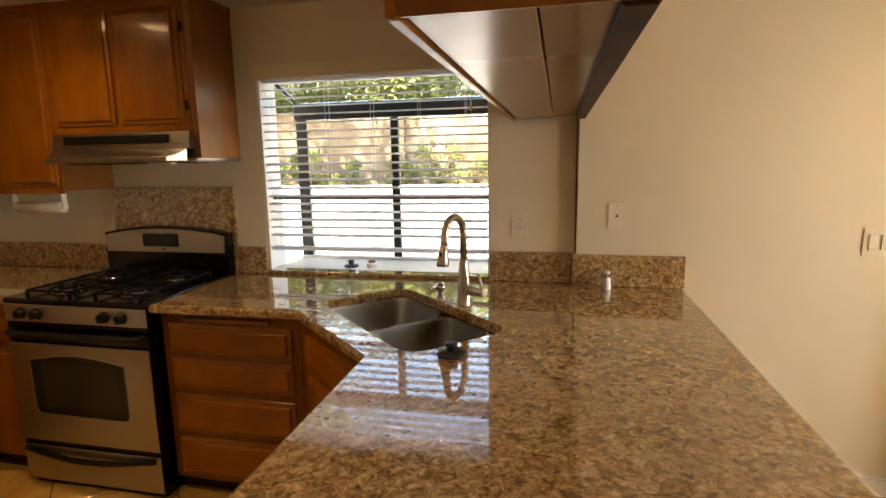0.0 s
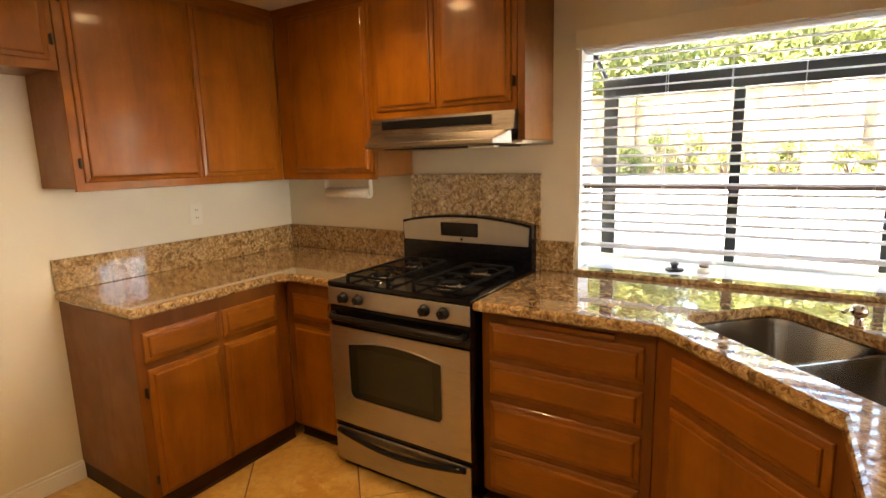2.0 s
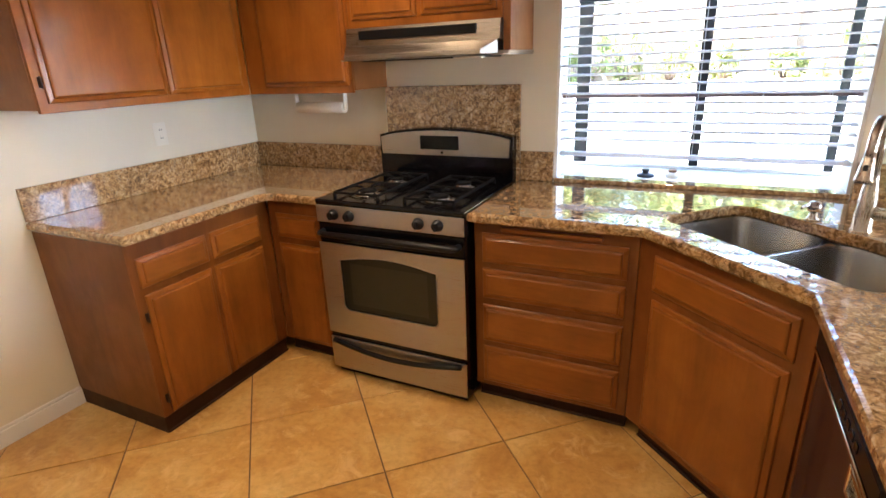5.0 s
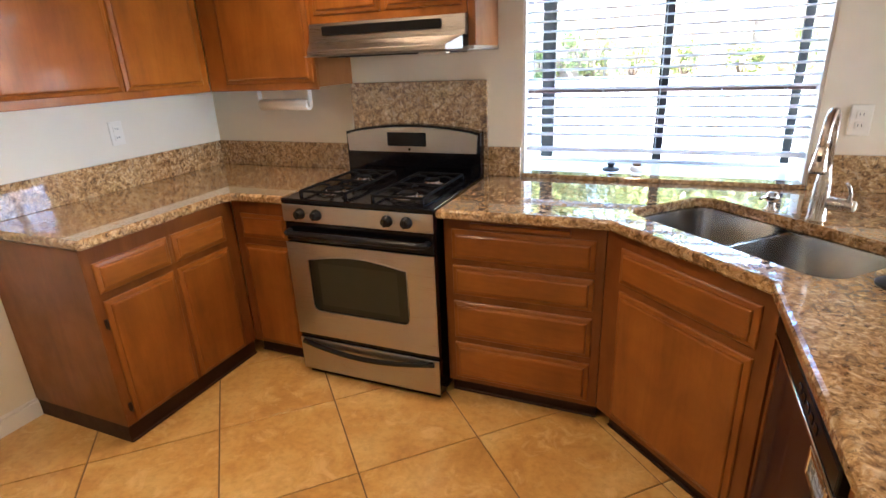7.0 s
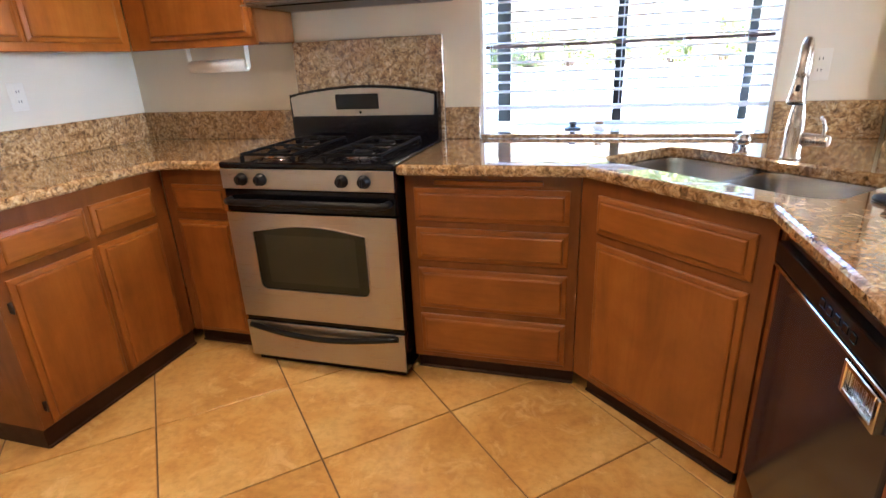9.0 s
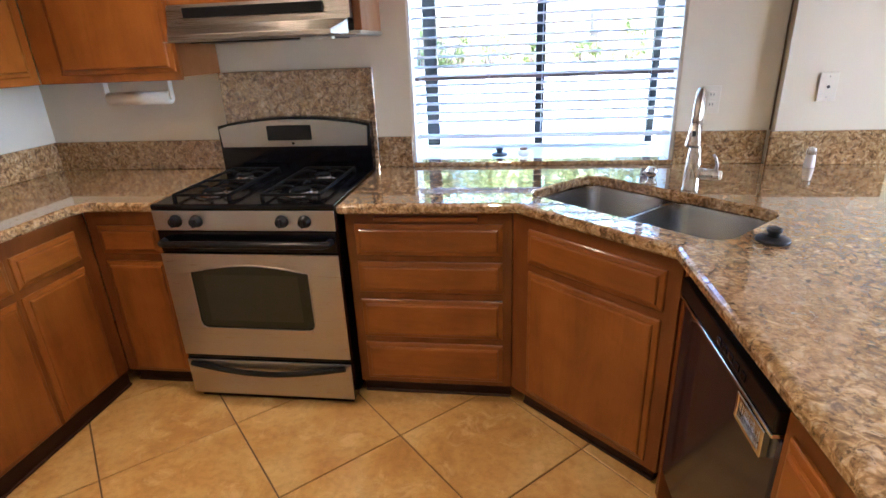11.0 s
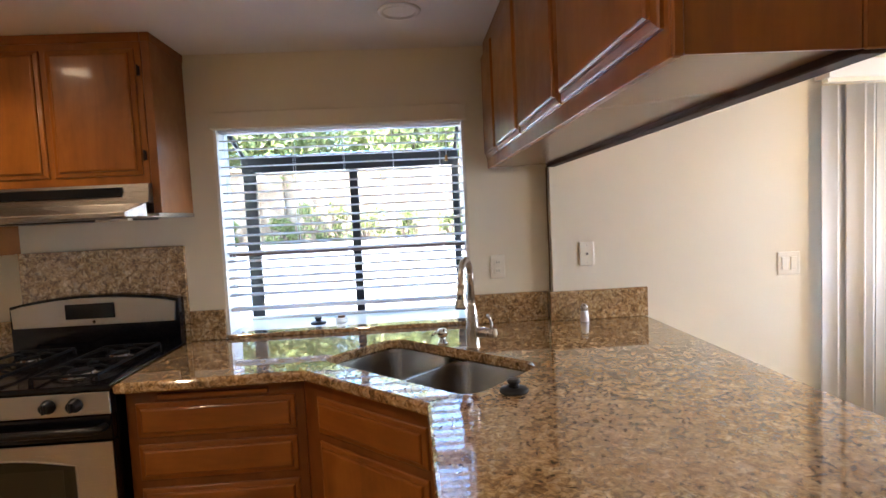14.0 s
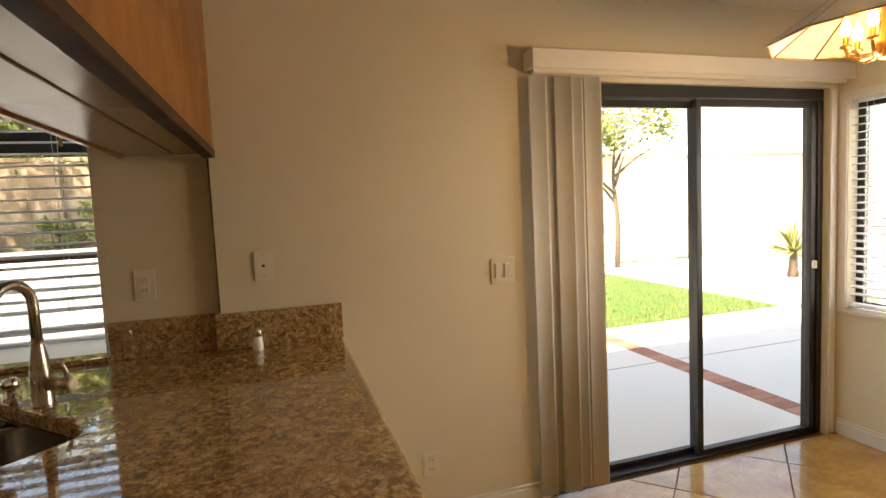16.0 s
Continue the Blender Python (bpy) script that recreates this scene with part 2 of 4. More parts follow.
link(leaf_mat, bsdf(leaf_mat).outputs[0], both.inputs[1])
link(leaf_mat, sheen.outputs[0], both.inputs[2])
link(leaf_mat, both.outputs[0], leaf_mat.node_tree.nodes["Material Output"].inputs[0])
bark = plaster("bark", (0.13, 0.09, 0.06), 25.0, 0.8)
brick_mat = material("brick", (0.36, 0.14, 0.085), 0.8)
bi = brick_mat.node_tree.nodes.new("ShaderNodeObjectInfo")
link(brick_mat, ramp(brick_mat, bi.outputs["Random"], [(0.0, (0.26, 0.10, 0.06)), (1.0, (0.42, 0.2, 0.13))]), bsdf(brick_mat).inputs["Base Color"])
milk_glass = material("milk_glass", (0.62, 0.61, 0.58), 0.3)
bsdf(milk_glass).inputs["Transmission Weight"].default_value = 0.25
brass = material("antique_brass", (0.45, 0.25, 0.09), 0.28, 1.0)
bulb_glow = material("bulb_glow", (1, 0.8, 0.5), 0.4)
bsdf(bulb_glow).inputs["Emission Color"].default_value = (1.0, 0.55, 0.16, 1)
bsdf(bulb_glow).inputs["Emission Strength"].default_value = 5.0
can_glow = material("can_lens_glow", (0.9, 0.8, 0.65), 0.4)
bsdf(can_glow).inputs["Emission Color"].default_value = (*WARM, 1)
bsdf(can_glow).inputs["Emission Strength"].default_value = 4.5
seat_white = plaster("seat_laminate", (0.78, 0.78, 0.76), 120.0, 0.02)
bsdf(seat_white).inputs["Roughness"].default_value = 0.12
laminate = plaster("brown_laminate", (0.25, 0.145, 0.072), 120.0, 0.02)
bsdf(laminate).inputs["Roughness"].default_value = 0.25

# ---------------------------------------------------------------- building helpers


def box(bm, x0, x1, y0, y1, z0, z1, bev=0.0, seg=1):
    """Adds a box, with bevelled edges where bev is given."""
    vs = [bm.verts.new((x, y, z)) for z in (z0, z1) for y in (y0, y1) for x in (x0, x1)]
    fs = [(0, 2, 3, 1), (4, 5, 7, 6), (0, 1, 5, 4), (1, 3, 7, 5), (3, 2, 6, 7), (2, 0, 4, 6)]
    faces = [bm.faces.new([vs[i] for i in f]) for f in fs]
    if bev:
        edges = list({e for f in faces for e in f.edges})
        bmesh.ops.bevel(bm, geom=edges, offset=bev, segments=seg, profile=0.5, affect="EDGES")
    return bm


def boxed(x0, x1, y0, y1, z0, z1, bev=0.0, seg=1):
    return box(bmesh.new(), x0, x1, y0, y1, z0, z1, bev, seg)


def tube(bm, pts, radii, n=12, cap=True):
    """A round tube along points, with a radius for each."""
    pts = [Vector(p) for p in pts]
    if not hasattr(radii, "__len__"):
        radii = [radii] * len(pts)
    rings, side = [], None
    for i, p in enumerate(pts):
        d = (pts[min(i + 1, len(pts) - 1)] - pts[max(i - 1, 0)]).normalized()
        if side is None:
            side = d.orthogonal().normalized()
        side = (side - d * side.dot(d)).normalized()
        up = d.cross(side)
        rings.append([bm.verts.new(p + radii[i] * (math.cos(a) * side + math.sin(a) * up)) for a in (2 * math.pi * k / n for k in range(n))])
    for a, b in zip(rings, rings[1:]):
        for k in range(n):
            f = bm.faces.new((a[k], a[(k + 1) % n], b[(k + 1) % n], b[k]))
            f.smooth = True
    if cap:
        bm.faces.new(rings[0][::-1])
        bm.faces.new(rings[-1])
    return bm


def lathe(bm, profile, n=24, centre=(0, 0)):
    """Turns (radius, z) pairs round an upright axis."""
    rings = []
    for r, z in profile:
        rings.append([bm.verts.new((centre[0] + r * math.cos(2 * math.pi * k / n), centre[1] + r * math.sin(2 * math.pi * k / n), z)) for k in range(n)])
    for a, b in zip(rings, rings[1:]):
        for k in range(n):
            f = bm.faces.new((a[k], a[(k + 1) % n], b[(k + 1) % n], b[k]))
            f.smooth = True
    bm.faces.new(rings[0][::-1])
    bm.faces.new(rings[-1])
    return bm


def finish(name, bm, mat):
    bmesh.ops.recalc_face_normals(bm, faces=bm.faces)
    me = bpy.data.meshes.new(name)
    bm.to_mesh(me)
    bm.free()
    me.materials.append(mat)
    return me


def part(name, bm, mat, parent=None, label=""):
    """Links a bmesh as one mesh object under a thing or a part."""
    ob = new(name, finish(name, bm, mat))
    if parent is not None:
        ob.parent = parent
    return tagged(ob, label)


def thing(name, m, label, category, group=""):
    ob = new(name)
    ob.matrix_world = m
    ob.empty_display_size = 0.1
    return tagged(ob, label, category, group)


def structure(name, bm, mat, label="", category=""):
    return tagged(part(name, bm, mat), label, category, kind="structure")


def panel_mesh(w, h, t=0.021, edge=0.03):
    """A cabinet front in the xz plane, its back at y=0 and its face towards -y: a slab with a moulded border."""
    bm = bmesh.new()
    rings = []
    for d, y in ((0, 0), (0, 0.006), (edge * 0.12, 0.009), (edge * 0.58, 0.0125), (edge * 0.62, 0.0115), (edge * 0.68, 0.0175), (edge * 0.84, t - 0.0005), (edge, t)):
        rings.append([bm.verts.new(p) for p in ((d, -y, d), (w - d, -y, d), (w - d, -y, h - d), (d, -y, h - d))])
    for a, b in zip(rings, rings[1:]):
        for k in range(4):
            bm.faces.new((a[k], a[(k + 1) % 4], b[(k + 1) % 4], b[k]))
    bm.faces.new(rings[0][::-1])
    bm.faces.new(rings[-1])
    return bm


def front(name, parent, x, z, w, h, mat, y=0.0, edge=0.03, hinge=None):
    ob = part(name, panel_mesh(w, h, edge=edge), mat, parent)
    ob.location = (x, y, z)
    if hinge is not None:
        for zz in (0.06, h - 0.11):
            hm = boxed(-0.005, 0.006, -0.012, 0.0, zz, zz + 0.038, 0.002)
            tube(hm, [(0, -0.012, zz - 0.003), (0, -0.012, zz + 0.041)], 0.0035, 8)
            hg = part("hinge", hm, hardware, ob, "small dark bronze hinge")
            hg.location = (hinge, 0, 0)
    return ob


def plate_frame(x0, x1, z0, z1, rim, y0, y1):
    """A rectangular frame in the xz plane."""
    bm = boxed(x0, x0 + rim, y0, y1, z0, z1, 0.002)
    box(bm, x1 - rim, x1, y0, y1, z0, z1, 0.002)
    box(bm, x0 + rim, x1 - rim, y0, y1, z0, z0 + rim, 0.002)
    return box(bm, x0 + rim, x1 - rim, y0, y1, z1 - rim, z1, 0.002)


def offset_poly(pts, d):
    """The polygon (counter-clockwise) moved inwards by d."""
    out, n = [], len(pts)
    for i in range(n):
        p0, p1, p2 = (Vector(pts[j % n]) for j in (i - 1, i, i + 1))
        a, b = (p1 - p0).normalized(), (p2 - p1).normalized()
        na, nb = Vector((-a.y, a.x)), Vector((-b.y, b.x))
        k = na + nb
        out.append(p1 + k * (d / max(0.2, k.dot(na))))
    return out


def slab(bm, pts, profile, hole=None, hole_profile=None):
    """A slab over a polygon with a moulded edge; profile: (inset, z) from bottom to top. A hole may go through it."""
    def ring(poly, d, z):
        return [bm.verts.new((*p, z)) for p in offset_poly(poly, d)]

    def join(rings):
        for a, b in zip(rings, rings[1:]):
            for k in range(len(a)):
                bm.faces.new((a[k], a[(k + 1) % len(a)], b[(k + 1) % len(a)], b[k]))

    outer = [ring(pts, d, z) for d, z in profile]
    join(outer)
    inner = []
    if hole:
        inner = [ring(hole, -d, z) for d, z in hole_profile]
        join(inner)
    for i in (0, -1):
        loops = [outer[i]] + ([inner[i]] if hole else [])
        edges = []
        for l in loops:
            for k in range(len(l)):
                e = bm.edges.get((l[k], l[(k + 1) % len(l)]))
                edges.append(e)
        bmesh.ops.triangle_fill(bm, edges=edges, use_beauty=True)
    return bm


# ---------------------------------------------------------------- plan
W, LW, RW, BACK = 2.40, -2.68, 4.15, -3.6      # window wall, west wall, dining wall, back wall
STEP_X, W2 = 0.846, 2.358                        # where the wall steps forward
CEIL, CEIL2 = 2.27, 2.41                       # kitchen and dining ceilings
CT = 0.914                                     # countertop
WX0, WX1, WZ0, WZ1 = -0.755, 0.442, 0.914, 1.928   # kitchen window opening
DX0, DX1, DZ1 = 2.28, 4.08, 2.0                # sliding door opening
TH = 0.16
GY = 2.80                                      # outer face of the garden window

bm = bmesh.new()
box(bm, LW - TH, WX0, W, W + TH, -0.1, 2.7)
box(bm, WX1, STEP_X, W, W + TH, -0.1, 2.7)
box(bm, WX0, WX1, W, W + TH, -0.1, WZ0 - 0.03)
box(bm, WX0, WX1, W, W + TH, WZ1, 2.7)
structure("wall_north_kitchen", bm, wall_paint, "cream painted plaster wall round the garden window", "wall")
bm = bmesh.new()
box(bm, STEP_X, DX0, W2, W2 + TH, -0.1, 2.7)
box(bm, DX1, RW + TH, W2, W2 + TH, -0.1, 2.7)
box(bm, DX0, DX1, W2, W2 + TH, DZ1, 2.7)
structure("wall_north_dining", bm, wall_paint, "cream painted plaster wall with a sliding door", "wall")
structure("wall_west", boxed(LW - TH, LW, BACK, W, -0.1, 2.7), wall_paint, "cream painted plaster kitchen wall", "wall")
RY0, RY1, RZ0, RZ1 = 0.75, 2.30, 0.73, 1.92     # dining window opening
bm = bmesh.new()
box(bm, RW, RW + TH, BACK, RY0, -0.1, 2.7)
box(bm, RW, RW + TH, RY1, W2, -0.1, 2.7)
box(bm, RW, RW + TH, RY0, RY1, -0.1, RZ0)
box(bm, RW, RW + TH, RY0, RY1, RZ1, 2.7)
structure("wall_east", bm, wall_paint, "cream painted plaster dining wall with a window", "wall")
structure("wall_south", boxed(LW - TH, RW + TH, BACK - TH, BACK, -0.1, 2.7), wall_paint, "plain cream painted wall", "wall")
SOFX = 0.94
structure("ceiling_kitchen", boxed(LW, SOFX, BACK, W, CEIL, 2.7), ceil_paint, "off-white textured kitchen ceiling", "ceiling")
structure("ceiling_dining", boxed(SOFX, RW, BACK, W2, CEIL2, 2.7), ceil_paint, "off-white textured dining ceiling", "ceiling")
structure("roof", boxed(LW - 0.6, RW + 0.6, BACK - 0.6, W + 0.65, 2.72, 2.95), stucco, "overhanging roof edge of the house", "roof")
structure("floor", boxed(LW, RW, BACK, W, -0.06, -0.006), grout, "brown grout between floor tiles", "floor")
structure("ground", boxed(-80, 80, -80, 120, -0.6, -0.075), soil, "dry ground round the house", "ground")

# ---------------------------------------------------------------- kitchen cabinets
TOE, CAB_TOP = 0.085, 0.872
BF, LF = W - 0.61, LW + 0.61                    # fronts of the base units
UF, UL = W - 0.32, LW + 0.32                    # fronts of the wall units
UB, UT = 1.365, 2.25                            # wall units, bottom and top
TURN_W, TURN_E = 90, -90
base_group, wall_group = "base cabinets", "wall cabinets"


def base_unit(m, w, d, label, end=False, toe=0.05):
    """Carcass with a face frame at y=0, a recessed toe kick and its depth towards +y."""
    c = thing("base_cabinet", m, label, "cabinet", base_group)
    part("body", boxed(0.0, w, 0.018, d, TOE, CAB_TOP), wood_end if end else wood_v, c)
    part("face_frame", boxed(0.0, w, 0.0, 0.017, TOE, CAB_TOP, 0.0015), wood_shade, c)
    part("toe_kick", boxed(0.0, w, toe, d, 0.0, TOE - 0.002), toe_mat, c, "dark brown toe kick")
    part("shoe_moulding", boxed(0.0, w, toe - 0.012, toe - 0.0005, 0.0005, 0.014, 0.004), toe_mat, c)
    return c


# west run: two doors below two drawers
left_base = base_unit(pose(LF, 1.02, 0, 0, 0, TURN_W), 0.7695, 0.605, "honey-brown oak base cabinet with two drawers and two doors below granite", True, 0.014)
front("drawer", left_base, 0.031, 0.681, 0.335, 0.126, wood_h)
front("drawer", left_base, 0.391, 0.681, 0.302, 0.126, wood_h)
front("door", left_base, 0.036, 0.092, 0.329, 0.556, wood_v, hinge=-0.012)
front("door", left_base, 0.388, 0.092, 0.304, 0.556, wood_v)
# faces away from the daylight; its shade comes from the darker oak
part("end_panel", boxed(-0.005, -0.0003, 0.0, 0.605, TOE, CAB_TOP, 0.001), wood_shade, left_base, "plain oak end panel")
# corner unit beside the range
corner_base = base_unit(pose(LF + 0.002, BF, 0), 0.355, 0.605, "narrow honey-brown oak corner base cabinet beside the range")
front("drawer", corner_base, 0.05, 0.681, 0.28, 0.126, wood_h)
front("door", corner_base, 0.05, 0.092, 0.28, 0.556, wood_v)
# drawer stack
drawers = base_unit(pose(-0.93, BF, 0), 0.657, 0.605, "honey-brown oak drawer cabinet with four drawers and a pull-out board")
for z0, z1 in ((0.688, 0.819), (0.525, 0.661), (0.316, 0.493), (0.109, 0.289)):
    front("drawer", drawers, 0.037, z0, 0.584, z1 - z0, wood_h)
bm = boxed(0.12, 0.525, -0.014, 0.02, 0.832, 0.851, 0.004, 2)
part("cutting_board", bm, wood_h, drawers, "pull-out wooden cutting board edge")
# diagonal sink unit
sx0, sy0, sx1, sy1 = -0.272, BF, 0.216, 1.340
sw = math.hypot(sx1 - sx0, sy1 - sy0)
sink_base = thing("base_cabinet", pose(sx0, sy0, 0, 0, 0, math.degrees(math.atan2(sy1 - sy0, sx1 - sx0))), "diagonal oak sink cabinet with a false drawer and one door", "cabinet", base_group)
part("body", boxed(0.03, sw - 0.03, 0.018, 0.25, TOE, 0.64), wood_v, sink_base)
part("face_frame", boxed(0.0, sw, 0.0, 0.017, TOE, CAB_TOP, 0.0015), wood_shade, sink_base)
part("toe_kick", boxed(0.03, sw - 0.03, 0.05, 0.25, 0, TOE - 0.002), toe_mat, sink_base, "dark brown toe kick")
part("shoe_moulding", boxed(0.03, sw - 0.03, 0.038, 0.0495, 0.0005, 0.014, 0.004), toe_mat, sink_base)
front("drawer", sink_base, 0.082, 0.686, 0.537, 0.135, wood_h)
front("door", sink_base, 0.086, 0.112, 0.531, 0.542, wood_v)

# peninsula: post, dishwasher, end unit
PF = 0.226
PEN_END = 0.42
part_post = thing("cabinet_filler", pose(PF - 0.003, 1.336, 0, 0, 0, TURN_E), "narrow oak filler post beside the dishwasher", "cabinet")
part("stile", boxed(-0.008, 0.020, 0.0, 0.06, 0.0, CAB_TOP, 0.001), wood_shade, part_post)
dw = thing("dishwasher", pose(PF, 1.325, 0, 0, 0, TURN_E), "black built-in dishwasher with a dark glossy door under granite", "dishwasher")
part("tub", boxed(0.003, 0.597, 0.03, 0.57, 0.1, 0.865), black_plastic, dw)
part("door_panel", boxed(0.004, 0.596, 0.0, 0.03, 0.12, 0.758, 0.008, 3), navy_enamel, dw, "glossy black dishwasher door")
strip_ = part("control_panel", boxed(0.004, 0.596, -0.016, 0.03, 0.772, 0.825, 0.005, 2), black_plastic, dw, "black push-button strip")
for k in range(5):
    part("button", boxed(0.30 + 0.035 * k, 0.322 + 0.035 * k, -0.0185, -0.0165, 0.790, 0.808, 0.002), black_enamel, strip_)
part("edge_trim", boxed(0.004, 0.596, -0.018, 0.02, 0.761, 0.7705, 0.002), chrome, dw, "thin silver trim line")
part("head_rail", boxed(0.0, 0.60, 0.004, 0.03, 0.827, 0.868), toe_mat, dw, "dark brown strip under the counter")
part("kick_plate", boxed(0.004, 0.596, 0.05, 0.08, 0.0, 0.118), black_plastic, dw)
lh = part("latch_handle", plate_frame(0.435, 0.565, 0.688, 0.752, 0.012, -0.016, -0.0003), chrome, dw, "silver latch frame")
part("latch_grip", boxed(0.449, 0.551, -0.007, -0.0008, 0.702, 0.738, 0.002), nickel, lh)
pen_base = thing("base_cabinet", pose(PF, 0.722, 0, 0, 0, TURN_E), "oak peninsula end cabinet below granite", "cabinet", base_group)
part("body", boxed(0.0, 0.25, 0.018, 0.58, TOE, CAB_TOP), wood_v, pen_base)
part("face_frame", boxed(0.0, 0.25, 0.0, 0.017, TOE, CAB_TOP, 0.0015), wood_shade, pen_base)
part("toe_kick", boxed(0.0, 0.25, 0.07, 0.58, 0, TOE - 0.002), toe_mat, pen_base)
front("door", pen_base, 0.03, 0.115, 0.2, 0.515, wood_v)
front("drawer", pen_base, 0.03, 0.655, 0.2, 0.145, wood_h)
structure("wall_peninsula", boxed(0.80, 0.92, PEN_END + 0.05, W2 - 0.002, 0, CAB_TOP - 0.002), wall_paint, "painted half wall below the breakfast bar", "wall")


def wall_unit(m, w, d, z0, z1, label, doors, end=False):
    """doors: (x, width) pairs; the front at y=0."""
    c = thing("wall_cabinet", m, label, "cabinet", wall_group)
    part("body", boxed(0.0, w, 0.018, d, z0 + 0.012, z1), wood_end if end else wood_v, c)
    part("face_frame", boxed(0.0, w, 0.0, 0.017, z0, z1, 0.0015), wood_v, c)
    for x, dw_, hg in doors:
        front("door", c, x, z0 + 0.035, dw_, z1 - z0 - 0.08, wood_v, hinge=hg)
    bm = boxed(0.0, w, -0.007, 0.016, z1 - 0.018, CEIL - 0.001, 0.003)
    part("crown_trim", bm, wood_h, c)
    return c


wall_unit(pose(UL, 1.02, 0, 0, 0, TURN_W), 1.06, 0.317, UB, UT, "honey-brown oak wall cabinet with two glossy doors", [(0.035, 0.515, -0.012), (0.565, 0.45, None)], True)
wall_unit(pose(UL, 0.05, 0, 0, 0, TURN_W), 0.965, 0.317, 1.835, UT, "short oak wall cabinet above the refrigerator space", [(0.03, 0.44, None), (0.485, 0.455, 0.467)])
wall_unit(pose(UL + 0.003, UF, 0), 0.677, 0.317, UB, UT, "tall honey-brown oak wall cabinet beside the hood", [(0.12, 0.54, None)], True)
hood_cab = wall_unit(pose(-1.678, UF, 0), 0.77, 0.317, 1.655, UT, "short oak wall cabinet above the range hood", [(0.025, 0.345, None), (0.395, 0.35, 0.362)])
part("side_panel", boxed(0.772, 0.806, 0.0, 0.317, 1.53, UT, 0.002), wood_end, hood_cab, "long oak side panel")
part("crown_end", boxed(0.772, 0.811, -0.007, 0.317, UT - 0.018, CEIL - 0.001, 0.003), wood_h, hood_cab)

# peninsula wall cabinet, hung over the counter
PX0, PX1, PY0, PY1, PZ = 0.545, 0.868, 0.545, W2 - 0.003, 1.672
pen = thing("wall_cabinet", pose(PX0, PY1, 0, 0, 0, TURN_E), "long oak cabinet hung over the peninsula with four doors", "cabinet", wall_group)
L, D = PY1 - PY0, PX1 - PX0
part("body", boxed(0.0, L, 0.018, D, PZ + 0.03, CEIL - 0.002), wood_v, pen)
part("face_frame", boxed(0.0, L, 0.0, 0.017, PZ, CEIL - 0.002, 0.0015), wood_v, pen)
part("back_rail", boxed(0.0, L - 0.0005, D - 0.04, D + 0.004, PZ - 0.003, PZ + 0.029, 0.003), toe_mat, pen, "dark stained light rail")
part("bottom_panel", boxed(0.0, L - 0.02, 0.02, 0.185, PZ + 0.008, PZ + 0.028, 0.002), laminate, pen, "glossy brown laminate underside")
part("bottom_panel", boxed(0.0, L - 0.02, 0.187, D - 0.028, PZ + 0.012, PZ + 0.028, 0.002), laminate, pen, "glossy brown laminate underside")
part("end_panel", boxed(L + 0.0003, L + 0.006, 0.0185, D - 0.042, PZ + 0.002, CEIL - 0.004), wood_v, pen)
part("end_trim", boxed(L + 0.0005, L + 0.009, D - 0.04, D + 0.003, PZ + 0.001, CEIL - 0.004, 0.003), wood_v, pen)
part("end_trim", boxed(L + 0.0005, L + 0.01, 0.0, 0.018, PZ, CEIL - 0.004, 0.003), wood_v, pen)
for x, wd, hg in ((0.03, 0.32, None), (0.365, 0.45, None), (0.83, 0.45, None), (1.295, 0.50, 0.512)):
    front("door", pen, x, PZ + 0.045, wd, CEIL - PZ - 0.11, wood_v, hinge=hg)
part("cable", tube(bmesh.new(), [(0.03 + 0.002 * k, D - 0.03 - 0.012 * k, PZ + 0.01 - 0.012 * math.sin(k * 0.5)) for k in range(7)], 0.0025, 6), white_plastic, pen, "loose thin white cable end")

# ---------------------------------------------------------------- granite
EDGE = [(0.014, 0.874), (0.005, 0.876), (0.0, 0.884), (0.0, 0.903), (0.004, 0.910), (0.012, CT)]


def rounded(cx, cy, hx, hy, r, ang, n=5):
    """A rounded rectangle, counter-clockwise, turned by ang degrees."""
    pts = []
    for sx, sy, a0 in ((1, 1, 0), (-1, 1, 90), (-1, -1, 180), (1, -1, 270)):
        for k in range(n + 1):
            a = radians(a0 + 90 * k / n)
            pts.append((sx * (hx - r) + r * math.cos(a), sy * (hy - r) + r * math.sin(a)))
    c, s = math.cos(radians(ang)), math.sin(radians(ang))
    return [(cx + c * x - s * y, cy + s * x + c * y) for x, y in pts]


SINK_C, SINK_A = (0.188, 1.770), -45.0
SINK_HX, SINK_HY = 0.385, 0.205
sink_hole = rounded(*SINK_C, SINK_HX, SINK_HY, 0.075, SINK_A)
west_poly = [(LW, 1.005), (-2.05, 1.005), (-2.04, 1.015), (-2.04, 1.695), (-2.02, 1.735), (-1.98, 1.752), (-1.705, 1.752), (-1.705, W), (LW, W)]
ct = tagged(part("countertop", slab(bmesh.new(), west_poly, EDGE), granite), "polished brown speckled granite countertop on oak cabinets", "countertop")
east_poly = [(-0.937, W), (-0.937, 1.730), (-0.262, 1.745), (0.182, 1.318), (0.190, PEN_END), (1.315, PEN_END), (1.315, W2 - 0.001), (STEP_X - 0.001, W2 - 0.001), (STEP_X - 0.001, W - 0.001)]
ct2 = tagged(part("countertop", slab(bmesh.new(), east_poly, EDGE, sink_hole, [(0.004, 0.874), (0.0, 0.878), (0.0, 0.906), (0.004, CT)]), granite), "polished brown speckled granite peninsula countertop with a sink cut-out", "countertop")
SPT = 1.06


def splash(x0, x1, y0, y1, z1=SPT, z0=CT + 0.0005):
    return tagged(part("backsplash", boxed(x0, x1, y0, y1, z0, z1, 0.002), granite), "polished brown granite backsplash strip on the wall", "backsplash", "granite backsplashes")


